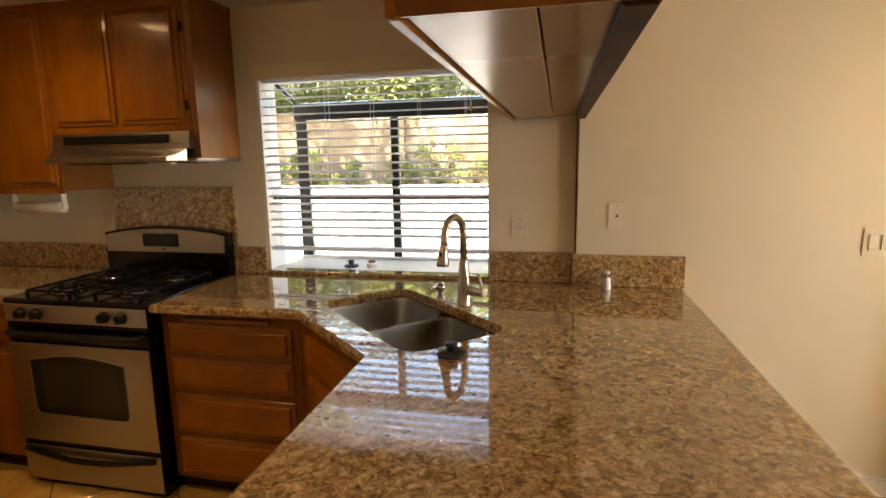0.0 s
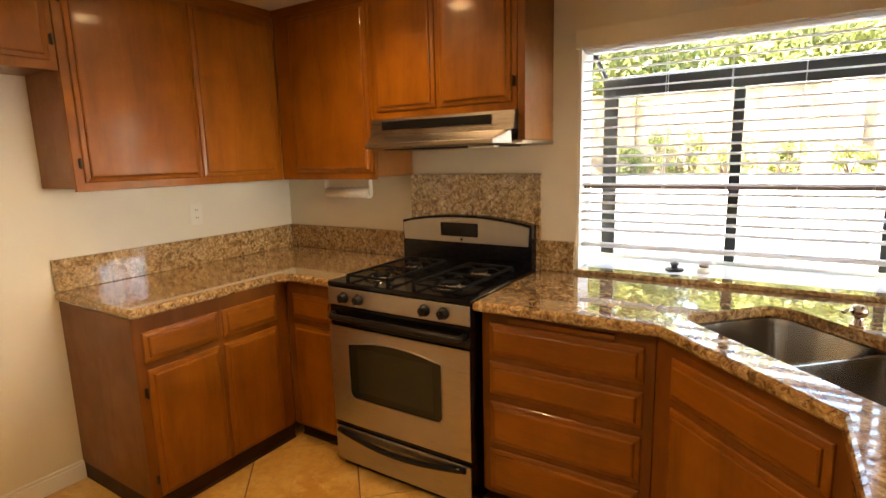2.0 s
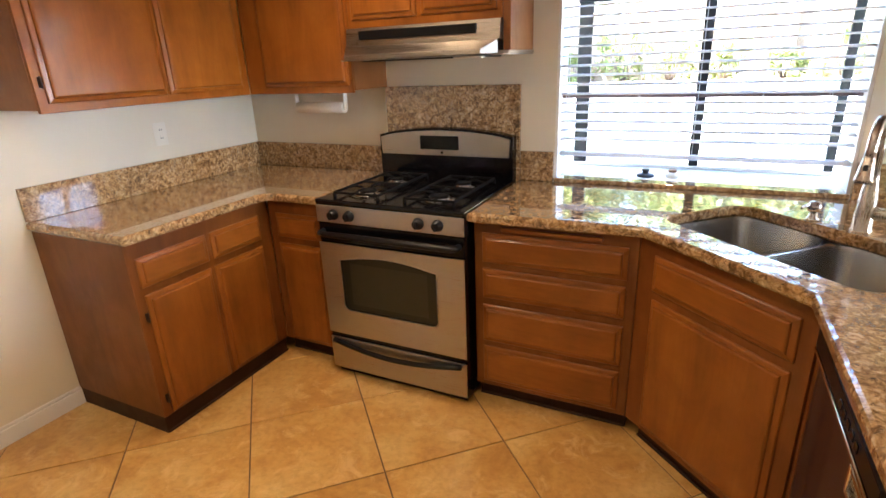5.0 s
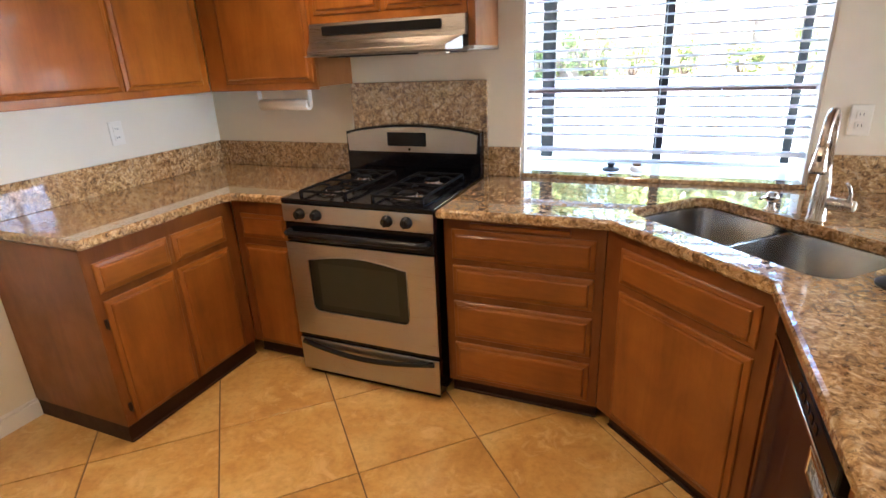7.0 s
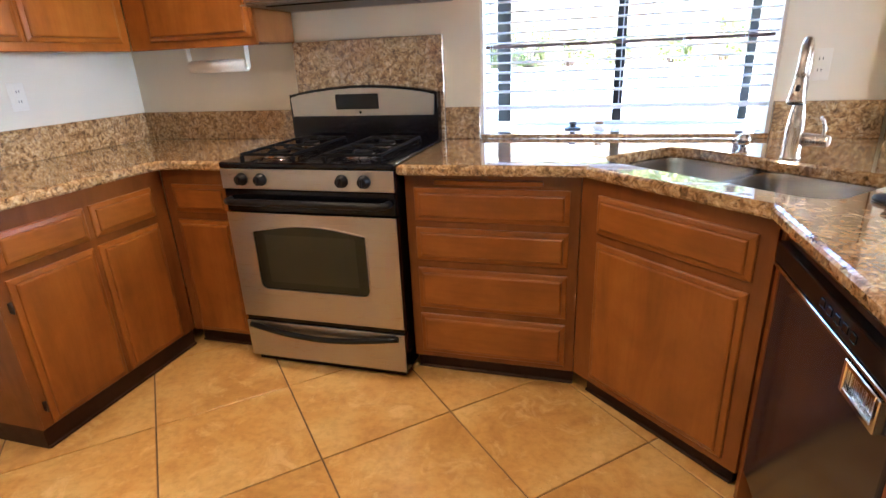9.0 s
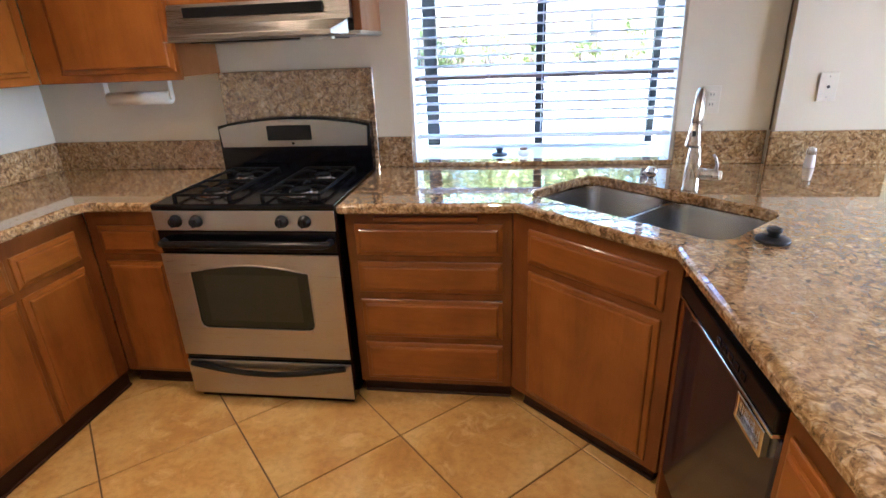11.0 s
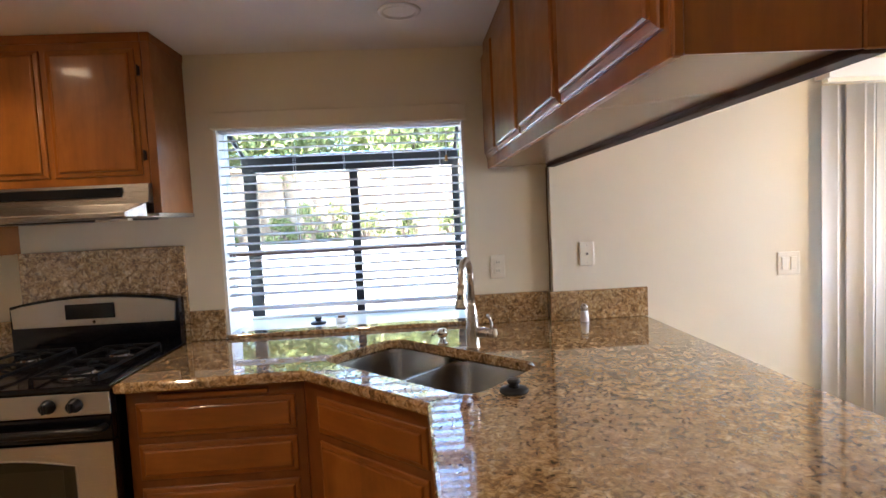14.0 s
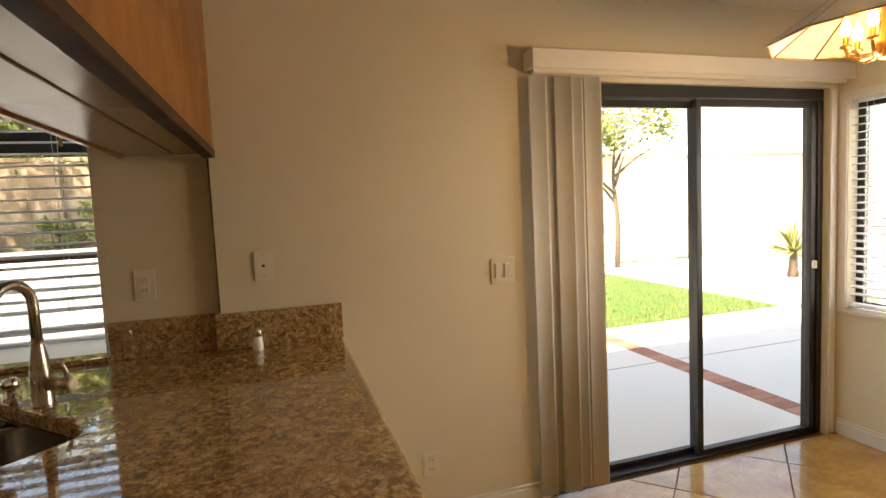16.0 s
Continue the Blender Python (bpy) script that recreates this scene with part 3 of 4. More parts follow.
splash(LW + 0.001, LW + 0.021, 1.006, W - 0.022)
splash(LW + 0.001, -1.690, W - 0.021, W - 0.001)
splash(-1.686, -0.926, W - 0.021, W - 0.001, 1.378, 0.90)
splash(-0.922, WX0 - 0.002, W - 0.021, W - 0.001)
splash(WX1 + 0.002, STEP_X - 0.022, W - 0.021, W - 0.001)
splash(STEP_X - 0.020, 1.315, W2 - 0.021, W2 - 0.001)
sill = structure("window_sill", boxed(WX0 + 0.002, WX1 - 0.002, W - 0.022, W + 0.06, 0.9145, 0.934, 0.004, 2), granite, "granite sill lip below the garden window", "sill")
seat = structure("window_seat", boxed(WX0 + 0.002, WX1 - 0.002, W + 0.0605, GY, 0.905, 0.931, 0.003), seat_white, "glossy white shelf inside the garden window", "sill")

# ---------------------------------------------------------------- sink and taps
sink = thing("kitchen_sink", pose(*SINK_C, 0.874, 0, 0, SINK_A), "stainless steel undermount double-bowl kitchen sink", "sink")


def bowl(cx, hx, hy, depth, r):
    bm = bmesh.new()
    rings = []
    for d, z in ((0.0, 0.0), (0.003, -0.02), (0.012, -depth + 0.04), (0.022, -depth + 0.015), (0.05, -depth), (0.10, -depth - 0.006)):
        pts = rounded(cx, 0, hx - d, hy - d, max(0.02, r - d * 0.3), 0, 6)
        rings.append([bm.verts.new((x, y, z)) for x, y in pts])
    for a, b in zip(rings, rings[1:]):
        for k in range(len(a)):
            f = bm.faces.new((a[k], a[(k + 1) % len(a)], b[(k + 1) % len(a)], b[k]))
            f.smooth = True
    bm.faces.new(rings[-1])
    return bm


for cx in (-0.193, 0.193):
    b = part("bowl", bowl(cx, 0.182, 0.198, 0.19, 0.065), sink_steel, sink)
    dr = lathe(bmesh.new(), [(0.045, -0.195), (0.045, -0.192), (0.036, -0.190), (0.034, -0.194), (0.012, -0.195), (0.01, -0.189)], 20, (cx, 0.02))
    part("drain", dr, chrome, b, "round chrome drain")
part("divider", boxed(-0.0115, 0.0115, -0.19, 0.19, -0.012, -0.004, 0.003, 2), sink_steel, sink)
part("rim", slab(bmesh.new(), rounded(0, 0, SINK_HX + 0.012, SINK_HY + 0.012, 0.08, 0), [(0, -0.006), (0, -0.0005)], rounded(0, 0, SINK_HX - 0.006, SINK_HY - 0.006, 0.072, 0), [(0, -0.006), (0, -0.0005)]), sink_steel, sink)

tap = thing("kitchen_faucet", pose(0.392, 1.932, CT, 0, 0, -21), "brushed nickel pull-down gooseneck kitchen faucet", "faucet")
part("base", lathe(bmesh.new(), [(0.031, 0), (0.031, 0.005), (0.0285, 0.010), (0.028, 0.06), (0.0265, 0.10), (0.023, 0.14), (0.0175, 0.175), (0.0155, 0.20)], 24), nickel, tap)
arc = [(0, 0, 0.195), (0, 0, 0.29)] + [(0, -0.068 + 0.068 * math.cos(a), 0.298 + 0.068 * math.sin(a)) for a in (math.pi * k / 14 for k in range(1, 14))] + [(0, -0.138, 0.285), (0, -0.142, 0.262)]
part("spout", tube(bmesh.new(), arc, 0.0145, 16), nickel, tap)
part("spray_head", tube(bmesh.new(), [(0, -0.1415, 0.268), (0, -0.1425, 0.262), (0, -0.149, 0.225), (0, -0.1545, 0.196), (0, -0.1555, 0.190)], [0.0135, 0.0165, 0.0205, 0.025, 0.0235], 20), nickel, tap)
part("nozzle", tube(bmesh.new(), [(0, -0.1556, 0.1895), (0, -0.156, 0.187)], 0.021, 16), rubber, tap)
part("spray_button", boxed(-0.006, 0.006, -0.170, -0.165, 0.225, 0.245, 0.002), rubber, tap)
part("handle_body", tube(bmesh.new(), [(0.012, 0, 0.065), (0.085, 0, 0.062), (0.092, 0, 0.062)], [0.0215, 0.020, 0.0185], 20), nickel, tap)
part("handle_cap", tube(bmesh.new(), [(0.0925, 0, 0.062), (0.099, 0, 0.062), (0.102, 0, 0.062)], [0.018, 0.016, 0.010], 20), white_plastic, tap, "pale rounded handle cap")
part("lever", tube(bmesh.new(), [(0.078, 0, 0.078), (0.081, -0.002, 0.10), (0.074, -0.006, 0.125), (0.066, -0.010, 0.138)], [0.0065, 0.006, 0.0055, 0.005], 10), nickel, tap)
soap = thing("soap_dispenser", pose(0.272, 2.036, CT), "small chrome soap dispenser pump beside the faucet", "dispenser")
part("collar", lathe(bmesh.new(), [(0.024, 0), (0.024, 0.005), (0.015, 0.010), (0.013, 0.028)], 20), chrome, soap)
part("pump", lathe(bmesh.new(), [(0.01, 0.028), (0.019, 0.031), (0.0235, 0.042), (0.0235, 0.052), (0.018, 0.063), (0.008, 0.067)], 20), chrome, soap)
part("nozzle", tube(bmesh.new(), [(0, 0, 0.052), (-0.03, -0.03, 0.054), (-0.045, -0.045, 0.048)], [0.007, 0.006, 0.005], 10), chrome, soap)


def stopper(x, y, z, s=1.0):
    st = thing("sink_stopper", pose(x, y, z), "black rubber sink stopper with a knob", "sink stopper", "sink stoppers")
    part("disc", lathe(bmesh.new(), [(0.043 * s, 0), (0.045 * s, 0.006 * s), (0.042 * s, 0.011 * s), (0.018 * s, 0.016 * s)], 24), rubber, st)
    part("knob", lathe(bmesh.new(), [(0.018 * s, 0.0165 * s), (0.014 * s, 0.024 * s), (0.02 * s, 0.030 * s), (0.02 * s, 0.038 * s), (0.014 * s, 0.041 * s)], 20), rubber, st)
    return st


stopper(0.452, 1.372, CT)
stopper(-0.345, 2.55, 0.931, 0.9)
bung = thing("jar", pose(-0.225, 2.55, 0.931), "small cream pot with a brown lid on the sill", "jar")
part("pot", lathe(bmesh.new(), [(0.026, 0), (0.03, 0.004), (0.03, 0.022), (0.026, 0.026)], 18), paper, bung)
part("lid", lathe(bmesh.new(), [(0.018, 0.0262), (0.02, 0.03), (0.018, 0.038)], 18), material("brown_lid", (0.25, 0.12, 0.05), 0.5), bung)
shaker = thing("salt_shaker", pose(0.978, 2.292, CT), "glass salt shaker with a metal cap", "shaker")
sg = material("shaker_glass", (0.85, 0.85, 0.83), 0.12)
part("glass_body", lathe(bmesh.new(), [(0.02, 0), (0.022, 0.004), (0.018, 0.05), (0.0165, 0.056)], 10), sg, shaker, "half-full glass body")
part("cap", lathe(bmesh.new(), [(0.019, 0.0562), (0.019, 0.075), (0.014, 0.085), (0.005, 0.088)], 16), nickel, shaker, "metal shaker cap")

# ---------------------------------------------------------------- gas range
rng = thing("gas_range", pose(-1.700, W - 0.675, 0), "stainless and black freestanding gas range with four burners", "range")
RWD, RDP = 0.758, 0.648
part("body", boxed(0.004, RWD - 0.004, 0.03, RDP, 0.03, 0.895), black_enamel, rng)
part("cooktop", boxed(0.0, RWD, -0.006, RDP, 0.896, 0.918, 0.006, 2), black_enamel, rng, "glossy black enamel cooktop")
part("panel_box", boxed(0.002, RWD - 0.002, -0.001, 0.03, 0.81, 0.8945), black_enamel, rng)
bm = boxed(0.003, RWD - 0.003, -0.008, -0.0015, 0.811, 0.893, 0.003, 2)
part("control_panel", bm, steel, rng, "brushed steel knob panel")
for kx in (0.102, 0.190, 0.545, 0.637):
    kb = tube(bmesh.new(), [(kx, -0.008, 0.852), (kx, -0.014, 0.852), (kx, -0.016, 0.852), (kx, -0.036, 0.852), (kx, -0.038, 0.852)], [0.026, 0.026, 0.021, 0.019, 0.015], 20)
    k_ob = part("knob", kb, black_plastic, rng, "round black knob")
    part("pointer", boxed(kx - 0.004, kx + 0.004, -0.046, -0.0385, 0.834, 0.870, 0.002), black_plastic, k_ob)
part("vent_strip", boxed(0.004, RWD - 0.004, -0.002, 0.03, 0.715, 0.809, 0.004), black_enamel, rng, "glossy black strip above the oven door")
hb = tube(bmesh.new(), [(0.03, 0.0, 0.765), (0.035, -0.035, 0.765), (0.06, -0.045, 0.765), (RWD - 0.06, -0.045, 0.765), (RWD - 0.035, -0.035, 0.765), (RWD - 0.03, 0.0, 0.765)], 0.014, 12)
part("oven_handle", hb, black_plastic, rng, "black bar handle")
# oven door with an arched window
bm = bmesh.new()
wx0, wx1, wz0, wz1, rise = 0.112, 0.622, 0.372, 0.632, 0.032
inner = [(wx0 + 0.026, wz0), (wx1 - 0.026, wz0), (wx1 - 0.009, wz0 + 0.008), (wx1, wz0 + 0.026)] + [(wx1 + (wx0 - wx1) * k / 12, wz1 + rise * math.sin(math.pi * k / 12)) for k in range(13)] + [(wx0, wz0 + 0.026), (wx0 + 0.009, wz0 + 0.008)]
outer = [(0.004, 0.238), (RWD - 0.004, 0.238), (RWD - 0.004, 0.712), (0.004, 0.712)]


def plate(bm, outer_, inner_, y0, y1):
    loops = {}
    for y in (y0, y1):
        es = []
        for key, pts in (("o", outer_), ("i", inner_)):
            vs = [bm.verts.new((x, y, z)) for x, z in pts]
            loops[key, y] = vs
            es += [bm.edges.new((vs[k], vs[(k + 1) % len(vs)])) for k in range(len(vs))]
        bmesh.ops.triangle_fill(bm, edges=es, use_beauty=True)
    for key in "oi":
        a, b = loops[key, y0], loops[key, y1]
        for k in range(len(a)):
            bm.faces.new((a[k], a[(k + 1) % len(a)], b[(k + 1) % len(a)], b[k]))
    return bm


door = part("oven_door", plate(bm, outer, inner, -0.012, -0.0065), steel, rng, "brushed steel oven door")
part("door_body", boxed(0.004, RWD - 0.004, 0.0015, 0.0285, 0.238, 0.712, 0.002), black_enamel, door, "black door sides")
part("oven_window", boxed(wx0 - 0.004, wx1 + 0.004, -0.006, 0.001, wz0 - 0.004, wz1 + rise + 0.004), dark_glass, door, "dark arched oven window")
part("inner_glass", boxed(wx0 + 0.05, wx1 - 0.05, -0.0068, -0.0062, wz0 + 0.035, wz1 - 0.012), inner_glass, door, "pale inner oven pane")
tb = bmesh.new()
tube(tb, [(x, -0.0125, z) for x, z in inner] + [(inner[0][0], -0.0125, inner[0][1])], 0.0035, 6, False)
part("window_trim", tb, steel, door)
part("gap_strip", boxed(0.006, RWD - 0.006, 0.0, 0.03, 0.214, 0.236), black_enamel, rng)
part("drawer_box", boxed(0.004, RWD - 0.004, -0.0035, 0.0295, 0.036, 0.2125), black_enamel, rng)
drw = part("drawer", boxed(0.005, RWD - 0.005, -0.012, -0.004, 0.036, 0.211, 0.003, 2), steel, rng, "brushed steel storage drawer")
hd = tube(bmesh.new(), [(0.03 + (RWD - 0.06) * k / 16, -0.018 - 0.022 * math.sin(math.pi * k / 16), 0.195 - 0.028 * math.sin(math.pi * k / 16)) for k in range(17)], 0.013, 10)
part("drawer_handle", hd, black_plastic, drw, "long curved black drawer handle")
part("base", boxed(0.02, RWD - 0.02, 0.02, RDP - 0.02, 0.0, 0.03), black_plastic, rng)
# backguard with an arched top
bm = bmesh.new()
top = [(RWD * k / 14, 1.135 + 0.038 * math.sin(math.pi * k / 14) ** 0.8) for k in range(15)]
prof = [(0.0, 0.918), (RWD, 0.918)] + top[::-1]
rings = [[bm.verts.new((x, y, z)) for x, z in prof] for y in (RDP - 0.055, RDP)]
for k in range(len(prof)):
    bm.faces.new((rings[0][k], rings[0][(k + 1) % len(prof)], rings[1][(k + 1) % len(prof)], rings[1][k]))
bm.faces.new(rings[0])
bm.faces.new(rings[1])
bg = part("backguard", bm, black_enamel, rng, "black enamel backguard")
bm = bmesh.new()
face = [(0.018, 1.035), (RWD - 0.018, 1.035)] + [(min(max(x, 0.012), RWD - 0.012), z - 0.012) for x, z in top[::-1]]
rings = [[bm.verts.new((x, y + (1.035 - z) * 0.0, z)) for x, z in face] for y in (RDP - 0.068, RDP - 0.0555)]
for k in range(len(face)):
    bm.faces.new((rings[0][k], rings[0][(k + 1) % len(face)], rings[1][(k + 1) % len(face)], rings[1][k]))
bm.faces.new(rings[0])
bm.faces.new(rings[1])
fp = part("control_fascia", bm, steel, bg, "brushed steel arched fascia")
part("clock_display", boxed(0.255, 0.475, RDP - 0.072, RDP - 0.0685, 1.065, 1.135, 0.003), display, bg, "dark clock display")
part("badge", tube(bmesh.new(), [(RWD / 2, RDP - 0.0685, 1.05), (RWD / 2, RDP - 0.071, 1.05)], 0.007, 12), display, bg)
# burners and grates
for bx, by, br in ((0.19, 0.16, 0.048), (0.565, 0.16, 0.048), (0.19, 0.43, 0.038), (0.565, 0.43, 0.042)):
    b = part("burner", lathe(bmesh.new(), [(br * 1.5, 0.9185), (br * 1.45, 0.921), (br, 0.923), (br, 0.929), (br * 0.95, 0.930)], 24, (bx, by)), chrome, rng, "round burner base")
    part("burner_cap", lathe(bmesh.new(), [(br * 0.85, 0.9305), (br * 0.85, 0.936), (br * 0.7, 0.939)], 20, (bx, by)), cast_iron, b)
for gx in (0.19, 0.565):
    bm = bmesh.new()
    x0, x1, y0, y1, zt = gx - 0.118, gx + 0.118, 0.055, 0.535, 0.945
    for a, b in (((x0, y0), (x1, y0)), ((x1, y0), (x1, y1)), ((x1, y1), (x0, y1)), ((x0, y1), (x0, y0)), ((x0, 0.295), (x1, 0.295))):
        box(bm, min(a[0], b[0]) - 0.004, max(a[0], b[0]) + 0.004, min(a[1], b[1]) - 0.004, max(a[1], b[1]) + 0.004, zt - 0.010, zt)
    for by in (0.16, 0.43):
        for dx, dy in ((1, 0), (-1, 0), (0, 1), (0, -1)):
            ex, ey = gx + dx * 0.118, by + dy * 0.105
            ix, iy = gx + dx * 0.03, by + dy * 0.03
            tube(bm, [(ex, ey, zt - 0.006), (ix + dx * 0.04, iy + dy * 0.04, zt + 0.006), (ix, iy, zt + 0.002)], 0.0055, 6)
    for cx in (x0, x1):
        for cy in (y0, y1):
            box(bm, cx - 0.006, cx + 0.006, cy - 0.006, cy + 0.006, 0.9182, zt - 0.011)
    part("grate", bm, cast_iron, rng, "black cast-iron grate")

# ---------------------------------------------------------------- range hood
hood = thing("range_hood", pose(-1.672, 0, 0), "stainless under-cabinet range hood with a sloped visor", "range hood")
HY, HB = W - 0.002, 1.515


def prism(bm, x0, x1, yz):
    a = [bm.verts.new((x0, y, z)) for y, z in yz]
    b = [bm.verts.new((x1, y, z)) for y, z in yz]
    for k in range(len(yz)):
        bm.faces.new((a[k], a[(k + 1) % len(yz)], b[(k + 1) % len(yz)], b[k]))
    bm.faces.new(a[::-1])
    bm.faces.new(b)
    return bm


part("upper_box", prism(bmesh.new(), 0.0, 0.765, [(HY, 1.653), (UF - 0.025, 1.653), (UF - 0.04, 1.575), (HY, 1.575)]), hood_steel, hood)
bm = bmesh.new()
rear = [bm.verts.new(p) for p in ((0.0, UF - 0.041, 1.574), (0.758, UF - 0.041, 1.574), (0.758, UF - 0.041, 1.517), (0.0, UF - 0.041, 1.517))]
lip = [bm.verts.new(p) for p in ((0.045, 1.955, 1.538), (0.713, 1.955, 1.538), (0.713, 1.952, 1.517), (0.045, 1.952, 1.517))]
for k in range(4):
    bm.faces.new((rear[k], rear[(k + 1) % 4], lip[(k + 1) % 4], lip[k]))
bm.faces.new(lip)
bm.faces.new(rear)
bmesh.ops.bevel(bm, geom=list(bm.edges), offset=0.002, segments=1, affect="EDGES")
part("visor", bm, hood_steel, hood, "sloped brushed steel visor with angled ends")
part("base_plate", boxed(0.0, 0.80, 1.99, HY, HB - 0.003, HB + 0.0015, 0.001), hood_steel, hood)
part("base_flange", boxed(0.0, 0.803, UF - 0.035, HY, HB + 0.002, HB + 0.0145, 0.001), hood_steel, hood)
part("vent_grille", boxed(0.075, 0.66, UF - 0.042, UF - 0.02, 1.602, 1.640, 0.002), black_plastic, hood, "black slotted vent panel")
part("filter", boxed(0.08, 0.68, 2.05, 2.30, HB - 0.009, HB - 0.0035, 0.001), black_plastic, hood, "dark grease filter")
part("light_lens", boxed(0.57, 0.70, 2.0, 2.04, HB - 0.014, HB - 0.0035, 0.003), white_plastic, hood)

# ---------------------------------------------------------------- ceiling lamps
for n, (cx, cy) in enumerate(CANS):
    can = thing("recessed_light", pose(cx, cy, CEIL), "round recessed ceiling light with a white ring", "ceiling light", "recessed ceiling lights")
    part("trim_ring", lathe(bmesh.new(), [(0.085, -0.0015), (0.083, -0.008), (0.066, -0.010), (0.064, -0.002)], 28), trim_paint, can)
    if n != 1:
        part("lens", lathe(bmesh.new(), [(0.062, -0.012), (0.06, -0.0135), (0.03, -0.0145), (0.006, -0.015)], 24), can_glow, can, "glowing frosted lens")
        lamp("recessed_bulb", "AREA", (cx, cy, CEIL - 0.018), CAN_POWER, WARM, 0.12, None, 140)

# ---------------------------------------------------------------- garden window over the sink
gw = tagged(new("window_1"), "bronze garden window bay with a slanted glass top", "window", kind="structure")
gw.location = (0, 0, 0)
part("jamb", boxed(WX0 + 0.0005, WX0 + 0.012, W + 0.002, W + TH, 0.9345, WZ1 - 0.001), trim_paint, gw, "white jamb")
part("jamb", boxed(WX1 - 0.012, WX1 - 0.0005, W + 0.002, W + TH, 0.9345, WZ1 - 0.001), trim_paint, gw, "white jamb")
part("head", boxed(WX0 + 0.013, WX1 - 0.013, W + 0.002, W + TH, WZ1 - 0.012, WZ1 - 0.001), trim_paint, gw, "white head")
for x0, x1 in ((-0.745, -0.676), (-0.168, -0.122), (0.402, 0.440)):
    part("post", boxed(x0, x1, GY - 0.03, GY, 0.949, 1.741, 0.003), bronze, gw)
part("header", boxed(WX0 + 0.005, WX1 - 0.001, GY - 0.035, GY, 1.742, 1.833, 0.003), bronze, gw)
part("bottom_rail", boxed(WX0 + 0.005, WX1 - 0.001, GY - 0.035, GY, 0.932, 0.948, 0.003), trim_paint, gw)
for x in (WX0 + 0.014, WX1 - 0.014):
    part("roof_bar", tube(bmesh.new(), [(x, W + TH + 0.005, 1.925), (x, GY - 0.016, 1.832)], 0.012, 6), bronze, gw)
roof_pane = part("roof_pane", prism(bmesh.new(), WX0 + 0.03, WX1 - 0.03, [(W + TH + 0.006, 1.925), (GY - 0.016, 1.838), (GY - 0.016, 1.834), (W + TH + 0.006, 1.921)]), glass, gw)
for x0, x1 in ((-0.676, -0.168), (-0.122, 0.402)):
    p = part("pane", boxed(x0 + 0.001, x1 - 0.001, GY - 0.018, GY - 0.014, 0.949, 1.741), glass, gw)
    p.visible_shadow = False
roof_pane.visible_shadow = False
shelf = part("shelf_rail", boxed(WX0 + 0.013, WX1 - 0.013, W + 0.062, W + 0.078, 1.305, 1.320, 0.003), plaster("shelf_edge_brown", (0.2, 0.13, 0.11), 80.0, 0.05), gw, "dull brown shelf edge")
sp = part("shelf_glass", boxed(WX0 + 0.04, WX1 - 0.04, W + 0.079, GY - 0.04, 1.308, 1.314), glass, gw)
sp.visible_shadow = False


def slat_mesh(length, width, thick=0.0045, crown=0.003):
    bm = bmesh.new()
    prof = [(-width / 2, 0), (-width / 4, crown * 0.75), (0, crown), (width / 4, crown * 0.75), (width / 2, 0)]
    loop = [(y, z) for y, z in prof] + [(y, z - thick) for y, z in prof[::-1]]
    a = [bm.verts.new((0, y, z)) for y, z in loop]
    b = [bm.verts.new((length, y, z)) for y, z in loop]
    for k in range(len(loop)):
        bm.faces.new((a[k], a[(k + 1) % len(loop)], b[(k + 1) % len(loop)], b[k]))
    bm.faces.new(a[::-1])
    bm.faces.new(b)
    return finish("slat", bm, blind_white)


def blinds(m, length, height, pitch, tilt, ladders, label, width=0.048):
    """Horizontal blinds hung from z=0 down, running along local x."""
    bl = thing("venetian_blind", m, label, "window blind", "window blinds")
    part("headrail", boxed(0.0, length, -0.022, 0.022, -0.014, 0.0, 0.003), blind_white, bl)
    me = slat_mesh(length, width)
    count = int((height - 0.055) / pitch)
    for k in range(count):
        s = new("slat", me)
        s.parent = bl
        s.matrix_basis = pose(random.uniform(-0.002, 0.002), 0, -0.03 - pitch * (k + 0.4), tilt + random.uniform(-1.5, 1.5), random.uniform(-0.12, 0.12), 0)
    part("bottom_rail", boxed(0.0, length, -0.025, 0.025, -height, -height + 0.018, 0.004, 2), blind_white, bl)
    for x in ladders:
        bm = bmesh.new()
        for y in (-width / 2 - 0.001, width / 2 + 0.001):
            tube(bm, [(x, y, -0.014), (x, y, -height + 0.018)], 0.0011, 4)
        part("ladder_cord", bm, blind_white, bl)
    return bl


kb = blinds(pose(WX0 + 0.020, W + 0.032, WZ1 - 0.013), WX1 - WX0 - 0.036, 0.875, 0.0415, 5, (0.025, 0.345, 0.585, 0.825, 1.055), "white slatted wooden blind lowered over the garden window")
part("wand", tube(bmesh.new(), [(1.09, -0.03, -0.04), (1.085, -0.032, -0.16)], 0.0025, 6), blind_white, kb)
part("cord_tassel", lathe(bmesh.new(), [(0.004, -0.19), (0.008, -0.185), (0.006, -0.165), (0.003, -0.16)], 10, (1.085, -0.032)), brass, kb, "small wooden cord tassel")
bv = thing("blind_valance", pose(WX0 - 0.01, W, 1.919), "cream painted valance board above the kitchen blind", "valance")
part("board", boxed(0.0, WX1 - WX0 + 0.02, -0.022, -0.001, 0.0, 0.078, 0.003), wall_paint, bv)

